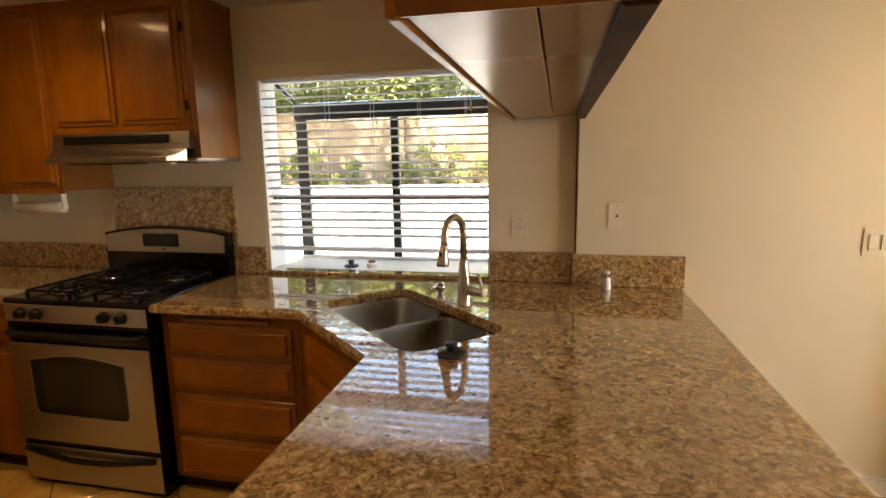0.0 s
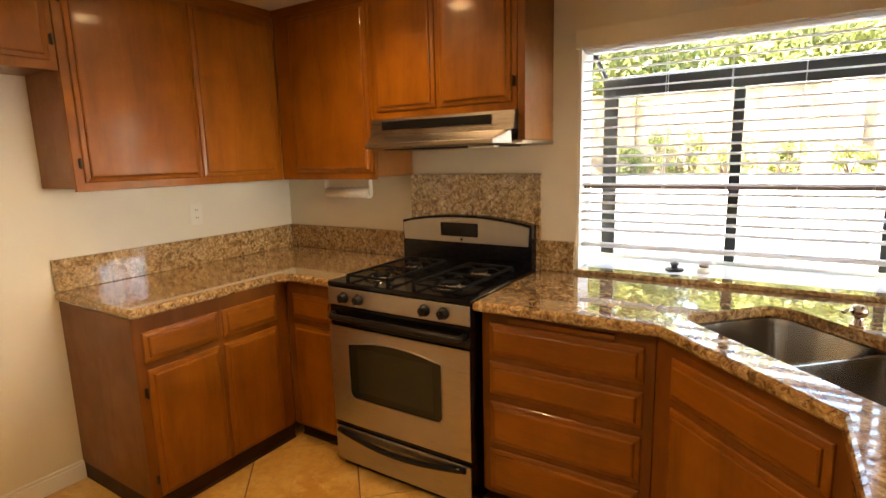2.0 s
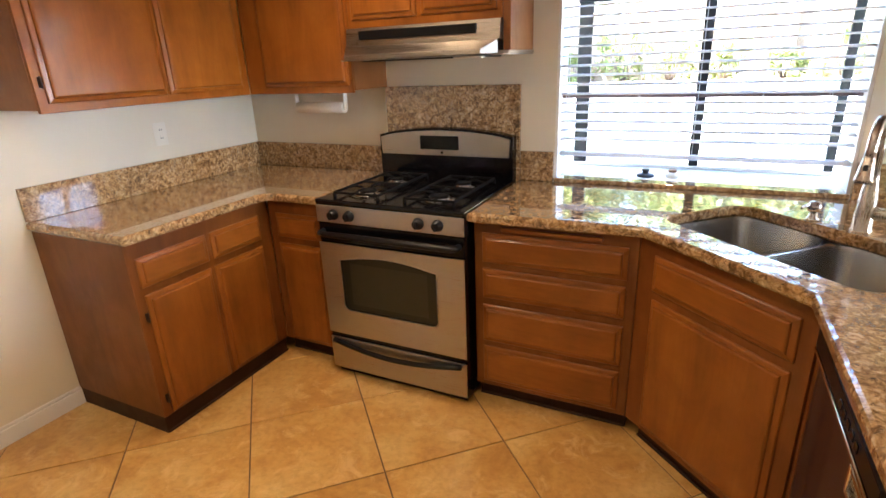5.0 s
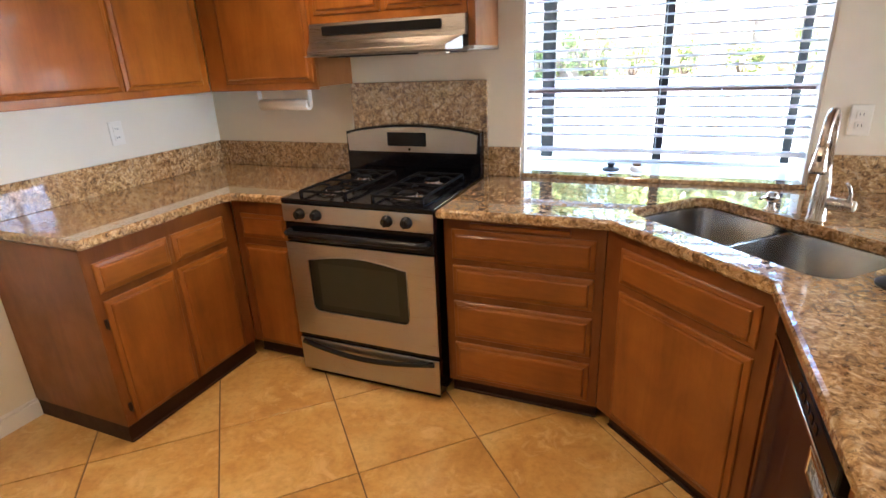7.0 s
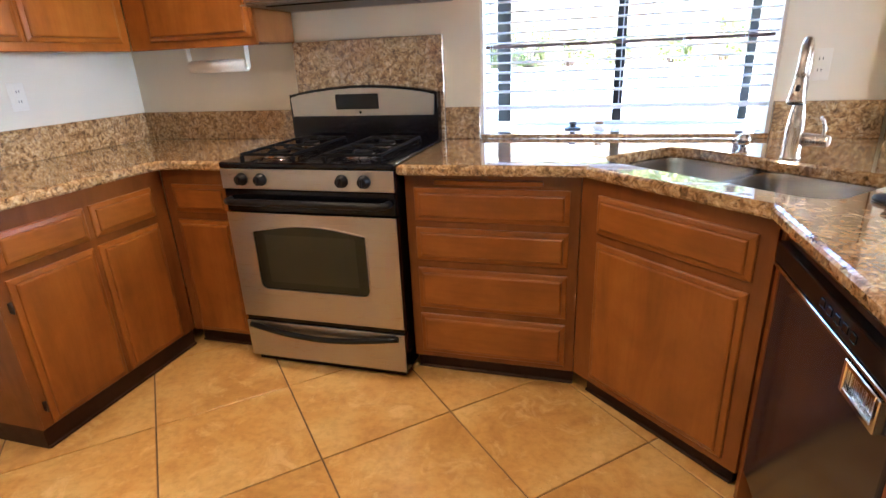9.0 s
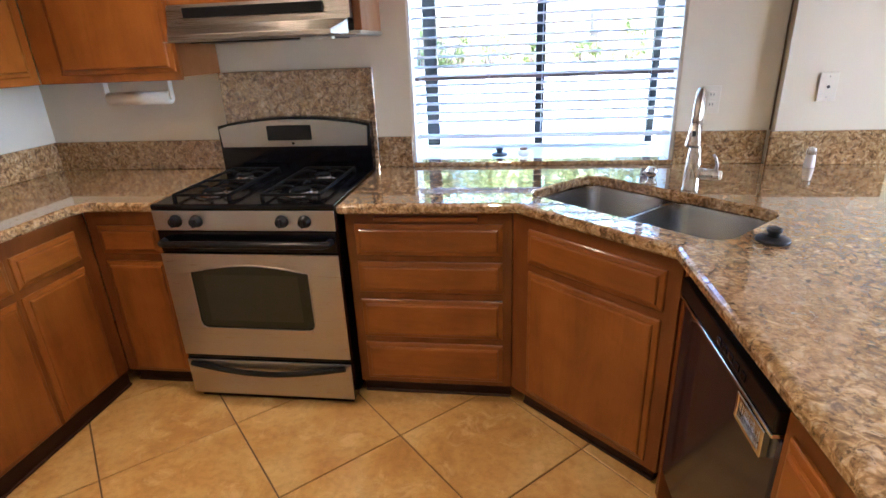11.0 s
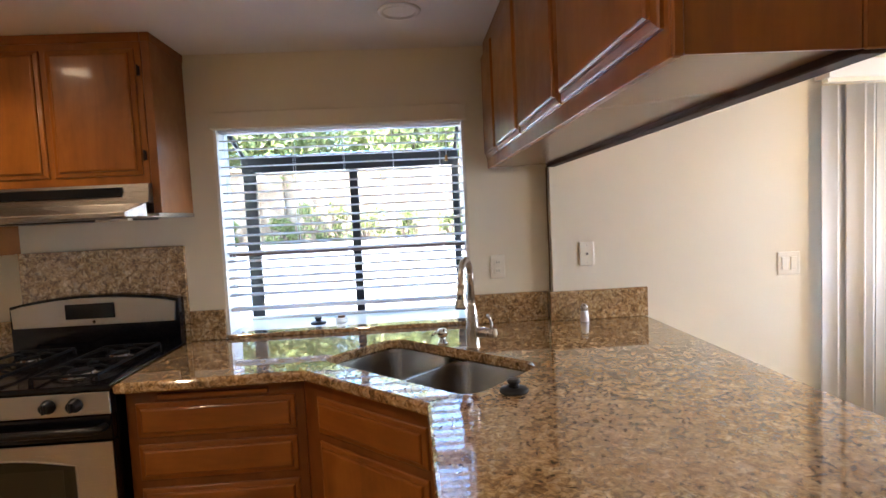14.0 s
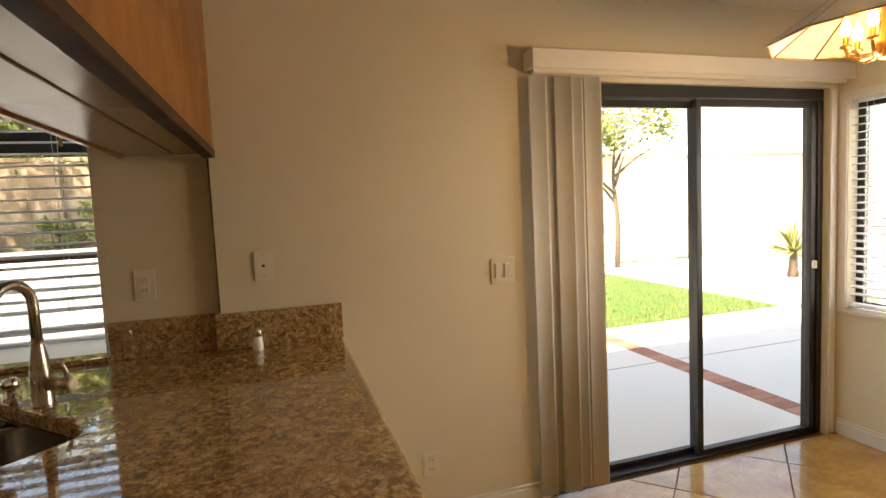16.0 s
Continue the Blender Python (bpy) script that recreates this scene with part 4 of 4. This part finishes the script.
# ---------------------------------------------------------------- sliding door
DY = W2 + 0.03
sd = tagged(new("door_1"), "dark bronze sliding glass patio door, closed", "door", kind="structure")
part("frame_head", boxed(DX0, DX1, DY, DY + 0.10, 1.94, DZ1 - 0.001, 0.003), bronze, sd)
part("frame_jamb", boxed(DX0 + 0.0005, DX0 + 0.04, DY, DY + 0.10, 0.0, 1.939, 0.003), bronze, sd)
part("frame_jamb", boxed(DX1 - 0.04, DX1 - 0.0005, DY, DY + 0.10, 0.0, 1.939, 0.003), bronze, sd)
part("track", boxed(DX0 + 0.041, DX1 - 0.041, DY, DY + 0.10, -0.004, 0.012, 0.003), bronze, sd, "worn metal track")
for x0, x1, y in ((DX0 + 0.042, 3.245, DY + 0.055), (3.195, DX1 - 0.042, DY + 0.01)):
    leaf = part("panel", boxed(x0, x0 + 0.038, y, y + 0.035, 0.014, 1.936, 0.003), bronze, sd)
    part("stile", boxed(x1 - 0.038, x1, y, y + 0.035, 0.014, 1.936, 0.003), bronze, leaf)
    part("rail", boxed(x0 + 0.039, x1 - 0.039, y, y + 0.035, 1.897, 1.936, 0.003), bronze, leaf)
    part("rail", boxed(x0 + 0.039, x1 - 0.039, y, y + 0.035, 0.014, 0.042, 0.003), bronze, leaf)
    g = part("glass_pane", boxed(x0 + 0.038, x1 - 0.038, y + 0.015, y + 0.019, 0.042, 1.897), glass, leaf)
    g.visible_shadow = False
part("latch", boxed(DX1 - 0.075, DX1 - 0.052, DY - 0.012, DY + 0.0095, 0.985, 1.03, 0.004), white_plastic, sd, "small white latch")
structure("trim_door", boxed(DX1 + 0.001, DX1 + 0.05, W2 - 0.012, W2 - 0.0005, 0.0, 1.99, 0.003), trim_paint, "white painted door casing", "trim")
val = thing("blind_valance", pose(2.195, W2, 2.03), "long cream valance box above the sliding door", "valance")
part("front_board", boxed(0.0, RW - 2.195 - 0.004, -0.095, -0.083, 0.0, 0.085, 0.002), trim_paint, val)
part("top_board", boxed(0.0, RW - 2.195 - 0.004, -0.0825, -0.0005, 0.07, 0.085), trim_paint, val)
part("return_board", boxed(0.0, 0.012, -0.0825, -0.0005, 0.0, 0.0695), trim_paint, val)
vb = thing("vertical_blind", pose(2.195, W2 - 0.045, 0.03), "grey-beige vertical blind vanes stacked beside the door", "window blind")
part("headrail", boxed(0.02, 1.93, -0.018, 0.018, 1.985, 2.01), white_plastic, vb)
bm = bmesh.new()
prof = [(-0.0445 + 0.0089 * k, 0.006 * math.sin(math.pi * k / 10)) for k in range(11)]
va = [bm.verts.new((x, y, 0)) for x, y in prof + [(x, y + 0.0012) for x, y in prof[::-1]]]
vt = [bm.verts.new((v.co.x, v.co.y, 1.97)) for v in va]
for k in range(len(va)):
    f = bm.faces.new((va[k], va[(k + 1) % len(va)], vt[(k + 1) % len(va)], vt[k]))
    f.smooth = True
bm.faces.new(va[::-1])
bm.faces.new(vt)
vane = finish("vane", bm, vane_fabric)
for k, (x, a) in enumerate(((0.045, -4), (0.118, -9), (0.19, -16), (0.262, -8), (0.325, -10), (0.37, -9))):
    v = new("vane", vane)
    v.parent = vb
    v.matrix_basis = pose(0.045 + (x - 0.045) * 0.85, 0.012 * math.sin(k * 2.1), random.uniform(0, 0.006), 0, 0, a)

# ---------------------------------------------------------------- dining window
dwn = tagged(new("window_2"), "white-cased dining window with a bronze frame", "window", kind="structure")
cs = 0.05
part("casing", boxed(RW - 0.014, RW - 0.001, RY0 - cs, RY1 + cs - 0.005, RZ1, RZ1 + cs, 0.003), trim_paint, dwn)
part("casing", boxed(RW - 0.014, RW - 0.001, RY1 + 0.001, RY1 + cs - 0.005, RZ0, RZ1 - 0.001, 0.003), trim_paint, dwn)
part("casing", boxed(RW - 0.014, RW - 0.001, RY0 - cs, RY0 - 0.001, RZ0, RZ1 - 0.001, 0.003), trim_paint, dwn)
part("sill", boxed(RW - 0.035, RW + 0.06, RY0 + 0.001, RY1 - 0.001, RZ0 + 0.001, RZ0 + 0.02, 0.004), trim_paint, dwn)
for y0, y1, z0, z1 in ((RY0, RY0 + 0.04, RZ0 + 0.021, RZ1), (RY1 - 0.04, RY1, RZ0 + 0.021, RZ1), (RY0 + 0.041, RY1 - 0.041, RZ0 + 0.021, RZ0 + 0.06), (RY0 + 0.041, RY1 - 0.041, RZ1 - 0.04, RZ1), (1.5, 1.54, RZ0 + 0.061, RZ1 - 0.041)):
    part("window_frame", boxed(RW + 0.07, RW + 0.11, y0 + 0.0005, y1 - 0.0005, z0, z1 - 0.0005, 0.003), bronze, dwn)
g = part("pane", boxed(RW + 0.088, RW + 0.092, RY0 + 0.04, RY1 - 0.04, RZ0 + 0.06, RZ1 - 0.04), glass, dwn)
g.visible_shadow = False
blinds(pose(RW + 0.03, RY1 - 0.012, RZ1 - 0.002, 0, 0, -90), RY1 - RY0 - 0.024, 1.15, 0.043, 6, (0.08, 0.75, 1.4), "white slatted blind over the dining window")

# ---------------------------------------------------------------- baseboards


def baseboard(x0, x1, y0, y1, thick):
    """A board with a moulded top; thick: (axis, sign) of the room side."""
    bm = bmesh.new()
    box(bm, x0, x1, y0, y1, 0.0, 0.075, 0.002)
    ax, sg = thick
    if ax == "x":
        a, b = (x0, x0 + 0.008) if sg > 0 else (x1 - 0.008, x1)
        box(bm, a, b, y0, y1, 0.0755, 0.093, 0.003)
    else:
        a, b = (y0, y0 + 0.008) if sg > 0 else (y1 - 0.008, y1)
        box(bm, x0, x1, a, b, 0.0755, 0.093, 0.003)
    return structure("baseboard", bm, trim_paint, "white painted moulded baseboard", "baseboard")


baseboard(LW + 0.0005, LW + 0.014, BACK, 1.018, ("x", 1))
baseboard(0.925, 2.26, W2 - 0.014, W2 - 0.0005, ("y", -1))
baseboard(RW - 0.014, RW - 0.0005, BACK, W2 - 0.016, ("x", -1))
baseboard(LW + 0.02, RW - 0.02, BACK + 0.0005, BACK + 0.014, ("y", 1))

# ---------------------------------------------------------------- plates on the walls
slot = material("dark_slot", (0.05, 0.045, 0.04), 0.5)


def plate_on(m, w, h, kind, label):
    """A cover plate in the local xz plane, facing -y."""
    p = thing("outlet" if kind != "switch" else "light_switch", m, label, "outlet" if kind != "switch" else "switch", "wall plates")
    part("cover_plate", boxed(-w / 2, w / 2, -0.006, -0.0005, -h / 2, h / 2, 0.003, 2), white_plastic, p)
    if kind == "outlet":
        for dz in (-0.021, 0.021):
            rc = part("receptacle", boxed(-0.017, 0.017, -0.009, -0.0065, dz - 0.014, dz + 0.014, 0.002, 2), white_plastic, p)
            for dx in (-0.006, 0.006):
                part("slot", boxed(dx - 0.0012, dx + 0.0012, -0.0102, -0.0092, dz - 0.004, dz + 0.006), slot, rc)
    elif kind == "jack":
        part("jack", tube(bmesh.new(), [(0, -0.0065, 0), (0, -0.011, 0)], 0.006, 12), slot, p, "small dark cable jack")
        for dz in (-0.042, 0.042):
            part("screw", tube(bmesh.new(), [(0, -0.0062, dz), (0, -0.0075, dz)], 0.003, 8), nickel, p)
    else:
        n = 2 if w > 0.09 else 1
        for k in range(n):
            dx = (k - (n - 1) / 2) * 0.046
            part("rocker", boxed(dx - 0.0165, dx + 0.0165, -0.0105, -0.0065, -0.033, 0.033, 0.003, 2), white_plastic, p)


plate_on(pose(0.580, W, 1.194), 0.074, 0.118, "outlet", "ivory duplex outlet above the granite backsplash")
plate_on(pose(1.018, W2, 1.238), 0.074, 0.118, "jack", "ivory cable jack plate on the dining wall")
plate_on(pose(2.055, W2, 1.135), 0.118, 0.118, "switch", "ivory double rocker switch beside the vertical blind")
plate_on(pose(1.670, W2, 0.285), 0.074, 0.118, "outlet", "ivory duplex outlet low on the dining wall")
plate_on(pose(LW, 1.725, 1.193, 0, 0, 90), 0.074, 0.118, "outlet", "ivory duplex outlet above the west counter")
plate_on(pose(LW, 0.765, 1.200, 0, 0, 90), 0.085, 0.125, "outlet", "ivory duplex outlet in the refrigerator space")

cord = thing("cable", pose(STEP_X - 0.006, W - 0.006, SPT), "thin brown cable run down the wall corner", "cable")
part("cord", tube(bmesh.new(), [(0, 0, 0.0), (0.001, -0.001, 0.2), (-0.001, 0, 0.42), (0, -0.002, 0.61)], 0.0035, 8), cable_brown, cord)

# ---------------------------------------------------------------- paper holder
ph = thing("paper_towel_holder", pose(-2.0, 2.22, UB), "white paper towel holder under the wall cabinet", "paper holder")
for x in (-0.168, 0.158):
    part("bracket", boxed(x, x + 0.009, -0.016, 0.016, -0.092, 0.0115, 0.003), white_plastic, ph)
part("roll", tube(bmesh.new(), [(-0.155, 0, -0.08), (0.155, 0, -0.08)], 0.029, 20), paper, ph, "nearly empty cream paper roll")

# ---------------------------------------------------------------- container at the counter's near end
lidm = material("pale_blue_plastic", (0.42, 0.5, 0.58), 0.35)
tub = thing("plastic_container", pose(0.572, 0.458, CT), "pale blue plastic container with a dark rim on the counter", "container")
part("container_body", lathe(bmesh.new(), [(0.03, 0), (0.04, 0.006), (0.047, 0.03), (0.045, 0.045)], 24), lidm, tub)
part("rim", lathe(bmesh.new(), [(0.05, 0.0455), (0.052, 0.05), (0.047, 0.058), (0.02, 0.06)], 24), rubber, tub, "dark rim")

# ---------------------------------------------------------------- chandelier
CHX, CHY, CHZ, CHS = 2.96, 1.35, 1.885, 0.74
ch = thing("chandelier", pose(CHX, CHY, CHZ) @ Matrix.Scale(CHS, 4), "brass chandelier with lit candle bulbs and a panelled glass shade", "chandelier")
part("stem", lathe(bmesh.new(), [(0.012, -0.06), (0.03, -0.05), (0.02, -0.02), (0.035, 0.0), (0.018, 0.03), (0.01, 0.1), (0.01, 0.30), (0.006, 0.32), (0.006, 0.68), (0.05, 0.685), (0.055, 0.7085)], 16), brass, ch)
for k in range(6):
    a = 2 * math.pi * k / 6 + 0.3
    c, s = math.cos(a), math.sin(a)
    pts = [(r * c, r * s, z) for r, z in ((0.02, 0.0), (0.05, -0.045), (0.09, -0.05), (0.125, -0.03), (0.135, 0.005))]
    arm = part("arm", tube(bmesh.new(), pts, 0.0075, 8), brass, ch)
    part("cup", lathe(bmesh.new(), [(0.012, 0.004), (0.024, 0.012), (0.02, 0.02), (0.011, 0.022), (0.011, 0.055)], 12, (0.135 * c, 0.135 * s)), brass, arm)
    part("candle_bulb", lathe(bmesh.new(), [(0.009, 0.056), (0.022, 0.080), (0.017, 0.112), (0.003, 0.145)], 10, (0.135 * c, 0.135 * s)), bulb_glow, arm, "glowing candle bulb")
for k in range(10):
    a0, a1 = 2 * math.pi * k / 10, 2 * math.pi * (k + 1) / 10
    bm = bmesh.new()
    R0, R1, z0, z1 = 0.44, 0.12, 0.055, 0.27
    q = [(R0 * math.cos(a0), R0 * math.sin(a0), z0), (R0 * math.cos(a1), R0 * math.sin(a1), z0), (R1 * math.cos(a1), R1 * math.sin(a1), z1), (R1 * math.cos(a0), R1 * math.sin(a0), z1)]
    lo = [bm.verts.new(p) for p in q]
    hi = [bm.verts.new((x, y, z + 0.004)) for x, y, z in q]
    bm.faces.new(lo)
    bm.faces.new(hi[::-1])
    for j in range(4):
        bm.faces.new((lo[j], lo[(j + 1) % 4], hi[(j + 1) % 4], hi[j]))
    pane = part("shade_panel", bm, milk_glass, ch, "white glass shade panel")
    part("rib", tube(bmesh.new(), [q[0], q[3]], 0.005, 6), brass, pane)
    part("rim_bar", tube(bmesh.new(), [q[0], q[1]], 0.005, 6), brass, pane)
lamp("chandelier_bulbs", "POINT", (CHX, CHY, CHZ - 0.09), CHANDELIER_POWER, WARM, 0.06)

# ---------------------------------------------------------------- outdoors
structure("patio", boxed(-6, 7.3, W + TH + 0.002, 5.3, -0.2, -0.05), concrete, "pale concrete patio with control joints", "patio")
structure("path", boxed(7.25, 12, 5.302, 10.4, -0.2, -0.055), concrete, "pale concrete path beside the lawn", "path")
structure("path_west", boxed(-7, 2.0, 5.302, 9.3, -0.2, -0.053), concrete, "pale concrete garden path", "path")
for x0, x1, y0, y1 in ((-6, 7.3, 4.02, 4.032), (1.4, 1.412, 2.57, 5.3)):
    structure("patio_joint", boxed(x0, x1, y0, y1, -0.06, -0.0488), soil, "dark control joint in the patio", "joint")
brick_me = finish("brick", boxed(0, 0.19, 0, 0.09, -0.02, 0.0, 0.003), brick_mat)
strip = tagged(new("brick_strip"), "red brick strip set into the patio", "brick edging", kind="structure")
for k in range(29):
    b = new("brick", brick_me)
    b.parent = strip
    b.matrix_basis = pose(4.28, 2.62 + 0.093 * k, -0.046 + random.uniform(-0.001, 0.001), 0, 0, random.uniform(-0.6, 0.6))
structure("lawn", boxed(2.02, 7.23, 5.302, 9.3, -0.2, -0.045), grass_mat, "green mown lawn edge by the patio", "lawn")
bm = bmesh.new()
for k in range(9000):
    x, y = random.uniform(2.05, 7.2), 5.31 + 4.0 * random.random() ** 1.6
    a, h = random.uniform(0, 6.28), random.uniform(0.02, 0.05)
    dx, dy = 0.006 * math.cos(a), 0.006 * math.sin(a)
    vs = [bm.verts.new(p) for p in ((x - dx, y - dy, -0.046), (x + dx, y + dy, -0.046), (x + dy * 2, y - dx * 2, -0.046 + h))]
    bm.faces.new(vs)
tagged(part("grass", bm, leaf_mat), "short green grass blades on the lawn", "grass", kind="stuff")
FENCE_Y = 10.6
# this stretch carries its shade in the colour; the east stretch is the lit one
gwall = thing("garden_wall", pose(0, FENCE_Y, -0.07), "garden wall with a cap and piers, dappled shade in its tan colour", "garden wall")
part("wall_panel", boxed(-14, 6.2, 0, 0.2, 0, 2.55, 0.01), shaded_wall, gwall)
part("cap", boxed(-14, 6.2, -0.05, 0.25, 2.551, 2.63, 0.01), shaded_wall, gwall)
for x in (-13, -9.6, -6.2, -2.8, 0.6, 4.0):
    part("pier", boxed(x, x + 0.45, -0.12, -0.001, 0, 2.55, 0.01), shaded_wall, gwall)
gwall_east = thing("garden_wall", pose(0, FENCE_Y, -0.07), "pale sunlit stucco garden wall with a cap", "garden wall")
part("wall_panel", boxed(6.21, 16, 0.01, 0.2, 0, 2.45, 0.01), stucco, gwall_east)
part("cap", boxed(6.21, 16, -0.03, 0.25, 2.451, 2.52, 0.01), stucco, gwall_east)
gwall2 = thing("garden_wall", pose(12.2, 0, -0.07), "tan stucco side garden wall", "garden wall")
part("wall_panel", boxed(0, 0.2, -6, FENCE_Y - 0.06, 0, 2.0, 0.01), stucco, gwall2)


bed = thing("planter_wall", pose(0, 9.32, -0.07), "low pale stucco planter wall holding a raised bed", "planter")
part("front_wall", boxed(-7, 2.6, 0, 0.18, 0, 1.08, 0.01), trim_paint, bed)
part("side_wall", boxed(2.42, 2.6, 0.181, 1.27, 0, 1.08, 0.01), trim_paint, bed)
part("cap", boxed(-7, 2.64, -0.03, 0.21, 1.081, 1.13, 0.008), trim_paint, bed)
part("soil", boxed(-7, 2.419, 0.181, 1.27, 0.6, 1.06), soil, bed, "dry brown soil")


def crown(rad, blobs, leaves, size, flat=0.75):
    """A crown of many small leaves in uneven clumps round the origin."""
    bm = bmesh.new()
    cs_ = [(random.uniform(-rad, rad), random.uniform(-rad, rad), random.uniform(-rad, rad) * flat, random.uniform(0.35, 0.6) * rad) for _ in range(blobs)]
    for k in range(leaves):
        cx, cy, cz, r = random.choice(cs_)
        d = Vector((random.gauss(0, 1), random.gauss(0, 1), random.gauss(0, 1))).normalized() * r * random.random() ** 0.4
        p = Vector((cx, cy, cz)) + d
        u = Vector((random.gauss(0, 1), random.gauss(0, 1), random.gauss(0, 1))).normalized()
        v = u.orthogonal().normalized()
        s = size * random.uniform(0.6, 1.4)
        q = [p - u * s, p + v * s * 0.4 + u * 0.1 * s, p + u * s, p - v * s * 0.4]
        bm.faces.new([bm.verts.new(c) for c in q])
    return bm


def tree(x, y, h, rad, leaves, label, size=0.07, flat=0.75):
    t = thing("tree", pose(x, y, -0.08), label, "tree")
    bm = bmesh.new()
    tube(bm, [(0, 0, 0), (0.05, 0.02, h * 0.3), (-0.03, 0.05, h * 0.62), (0, 0, h * 0.95)], [r * min(1.0, rad / 2.2) for r in (0.13, 0.10, 0.08, 0.03)], 10)
    for k in range(5):
        a = k * 1.3 + x
        z = h * (0.45 + 0.06 * k)
        tube(bm, [(0, 0.03, z), (0.4 * rad * math.cos(a), 0.4 * rad * math.sin(a), z + 0.35), (0.8 * rad * math.cos(a), 0.8 * rad * math.sin(a), z + 0.6)], [0.035, 0.022, 0.008], 7)
    part("trunk", bm, bark, t)
    c = part("crown", crown(rad, 16, leaves, size, flat), leaf_mat, t)
    c.location = (0, 0, h)
    return t


def shrub(x, y, r, leaves, label, z=-0.08):
    s = thing("shrub", pose(x, y, z), label, "shrub", "garden shrubs")
    bm = bmesh.new()
    for k in range(6):
        tube(bm, [(0, 0, 0), (0.5 * r * math.cos(k), 0.5 * r * math.sin(k), r * 1.0)], [0.02, 0.008], 6)
    part("stems", bm, bark, s)
    c = part("crown", crown(r * 0.75, 9, leaves, 0.045), leaf_mat, s)
    c.location = (0, 0, r * 0.85)


for tx, ty, th in ((-8.6, 12.6, 3.5), (-6.2, 12.3, 3.3), (-4.1, 12.7, 3.5), (-1.9, 12.4, 3.3), (0.3, 12.8, 3.5), (2.5, 12.5, 3.4), (4.6, 12.7, 3.2)):
    tree(tx, ty, th, 1.75, 7000, "leafy green tree behind the garden wall", 0.085, 0.4)
tree(8.0, 9.85, 3.15, 1.0, 3200, "leafy young tree in front of the garden wall", 0.07, 0.5)
# two trees added out of view, only to throw shadow on the wall
tree(-8.2, 7.2, 5.4, 2.5, 5000, "unseen tall leafy tree beside the house, added to shade the garden", 0.1)
tree(-6.3, 9.0, 5.2, 2.3, 5000, "unseen tall leafy tree by the garden wall, added to shade it", 0.1)
for k in range(11):
    shrub(-6.6 + 0.84 * k + random.uniform(-0.15, 0.15), 9.95 + random.uniform(-0.12, 0.2), random.uniform(0.32, 0.5), 700, "small green shrub in the raised bed", 0.99)
yuc = thing("yucca_plant", pose(9.5, 7.0, -0.056), "spiky yellow-green yucca plant beside the path", "plant")
part("trunk", tube(bmesh.new(), [(0, 0, 0), (0.02, 0, 0.45)], [0.09, 0.06], 10), bark, yuc)
bm = bmesh.new()
for k in range(70):
    a, e = random.uniform(0, 6.28), random.uniform(-0.2, 1.45)
    d = Vector((math.cos(a) * math.cos(e), math.sin(a) * math.cos(e), math.sin(e)))
    sd_ = d.cross(Vector((0, 0, 1))).normalized() * 0.022
    o = Vector((0.02, 0, 0.45))
    l = random.uniform(0.45, 0.7)
    vs = [bm.verts.new(p) for p in (o - sd_, o + sd_, o + d * l * 0.6 + sd_ * 0.9, o + d * l - Vector((0, 0, 0.05)), o + d * l * 0.6 - sd_ * 0.9)]
    bm.faces.new(vs)
part("leaf_rosette", bm, leaf_mat, yuc)

# ---------------------------------------------------------------- floor tiles
floor_ob = bpy.data.objects["floor"]
PITCH, GAP = 0.504, 0.006
ORIGIN = Vector((-0.714, 1.551))
E1 = Vector((math.cos(radians(43.9)), math.sin(radians(43.9))))
E2 = Vector((-E1.y, E1.x))


def clip(poly, axis, value, keep):
    out = []
    for i, p in enumerate(poly):
        q = poly[(i + 1) % len(poly)]
        pin, qin = (p[axis] - value) * keep >= 0, (q[axis] - value) * keep >= 0
        if pin:
            out.append(p)
        if pin != qin:
            out.append(p.lerp(q, (value - p[axis]) / (q[axis] - p[axis])))
    return out


def tile_mesh(poly):
    bm = bmesh.new()
    top_in = offset_poly(poly, 0.0025)
    rings = [[bm.verts.new((p[0], p[1], z)) for p in pts] for pts, z in ((poly, -0.0055), (poly, -0.0015), (top_in, 0.0))]
    for a, b in zip(rings, rings[1:]):
        for k in range(len(a)):
            bm.faces.new((a[k], a[(k + 1) % len(a)], b[(k + 1) % len(a)], b[k]))
    bm.faces.new(rings[-1])
    return finish("tile", bm, tile_mat)


half = (PITCH - GAP) / 2
square = [E1 * a + E2 * b for a, b in ((-half, -half), (half, -half), (half, half), (-half, half))]
whole = tile_mesh(square)
for i in range(-16, 17):
    for j in range(-16, 17):
        c = ORIGIN + E1 * PITCH * (i + 0.5) + E2 * PITCH * (j + 0.5)
        poly = [c + s for s in square]
        cut = poly
        for axis, value, keep in ((0, LW + 0.002, 1), (0, RW - 0.002, -1), (1, BACK + 0.002, 1), (1, W2 - 0.002, -1)):
            cut = clip(cut, axis, value, keep) if cut else cut
        if len(cut) < 3:
            continue
        area = abs(sum(p.x * q.y - q.x * p.y for p, q in zip(cut, cut[1:] + cut[:1]))) / 2
        if area < 0.004:
            continue
        if area > PITCH * PITCH * 0.97:
            t = new("tile", whole)
        else:
            t = new("tile", tile_mesh([p - c for p in cut]))
        t.parent = floor_ob
        t.location = (c.x, c.y, random.uniform(-0.0004, 0.0004))
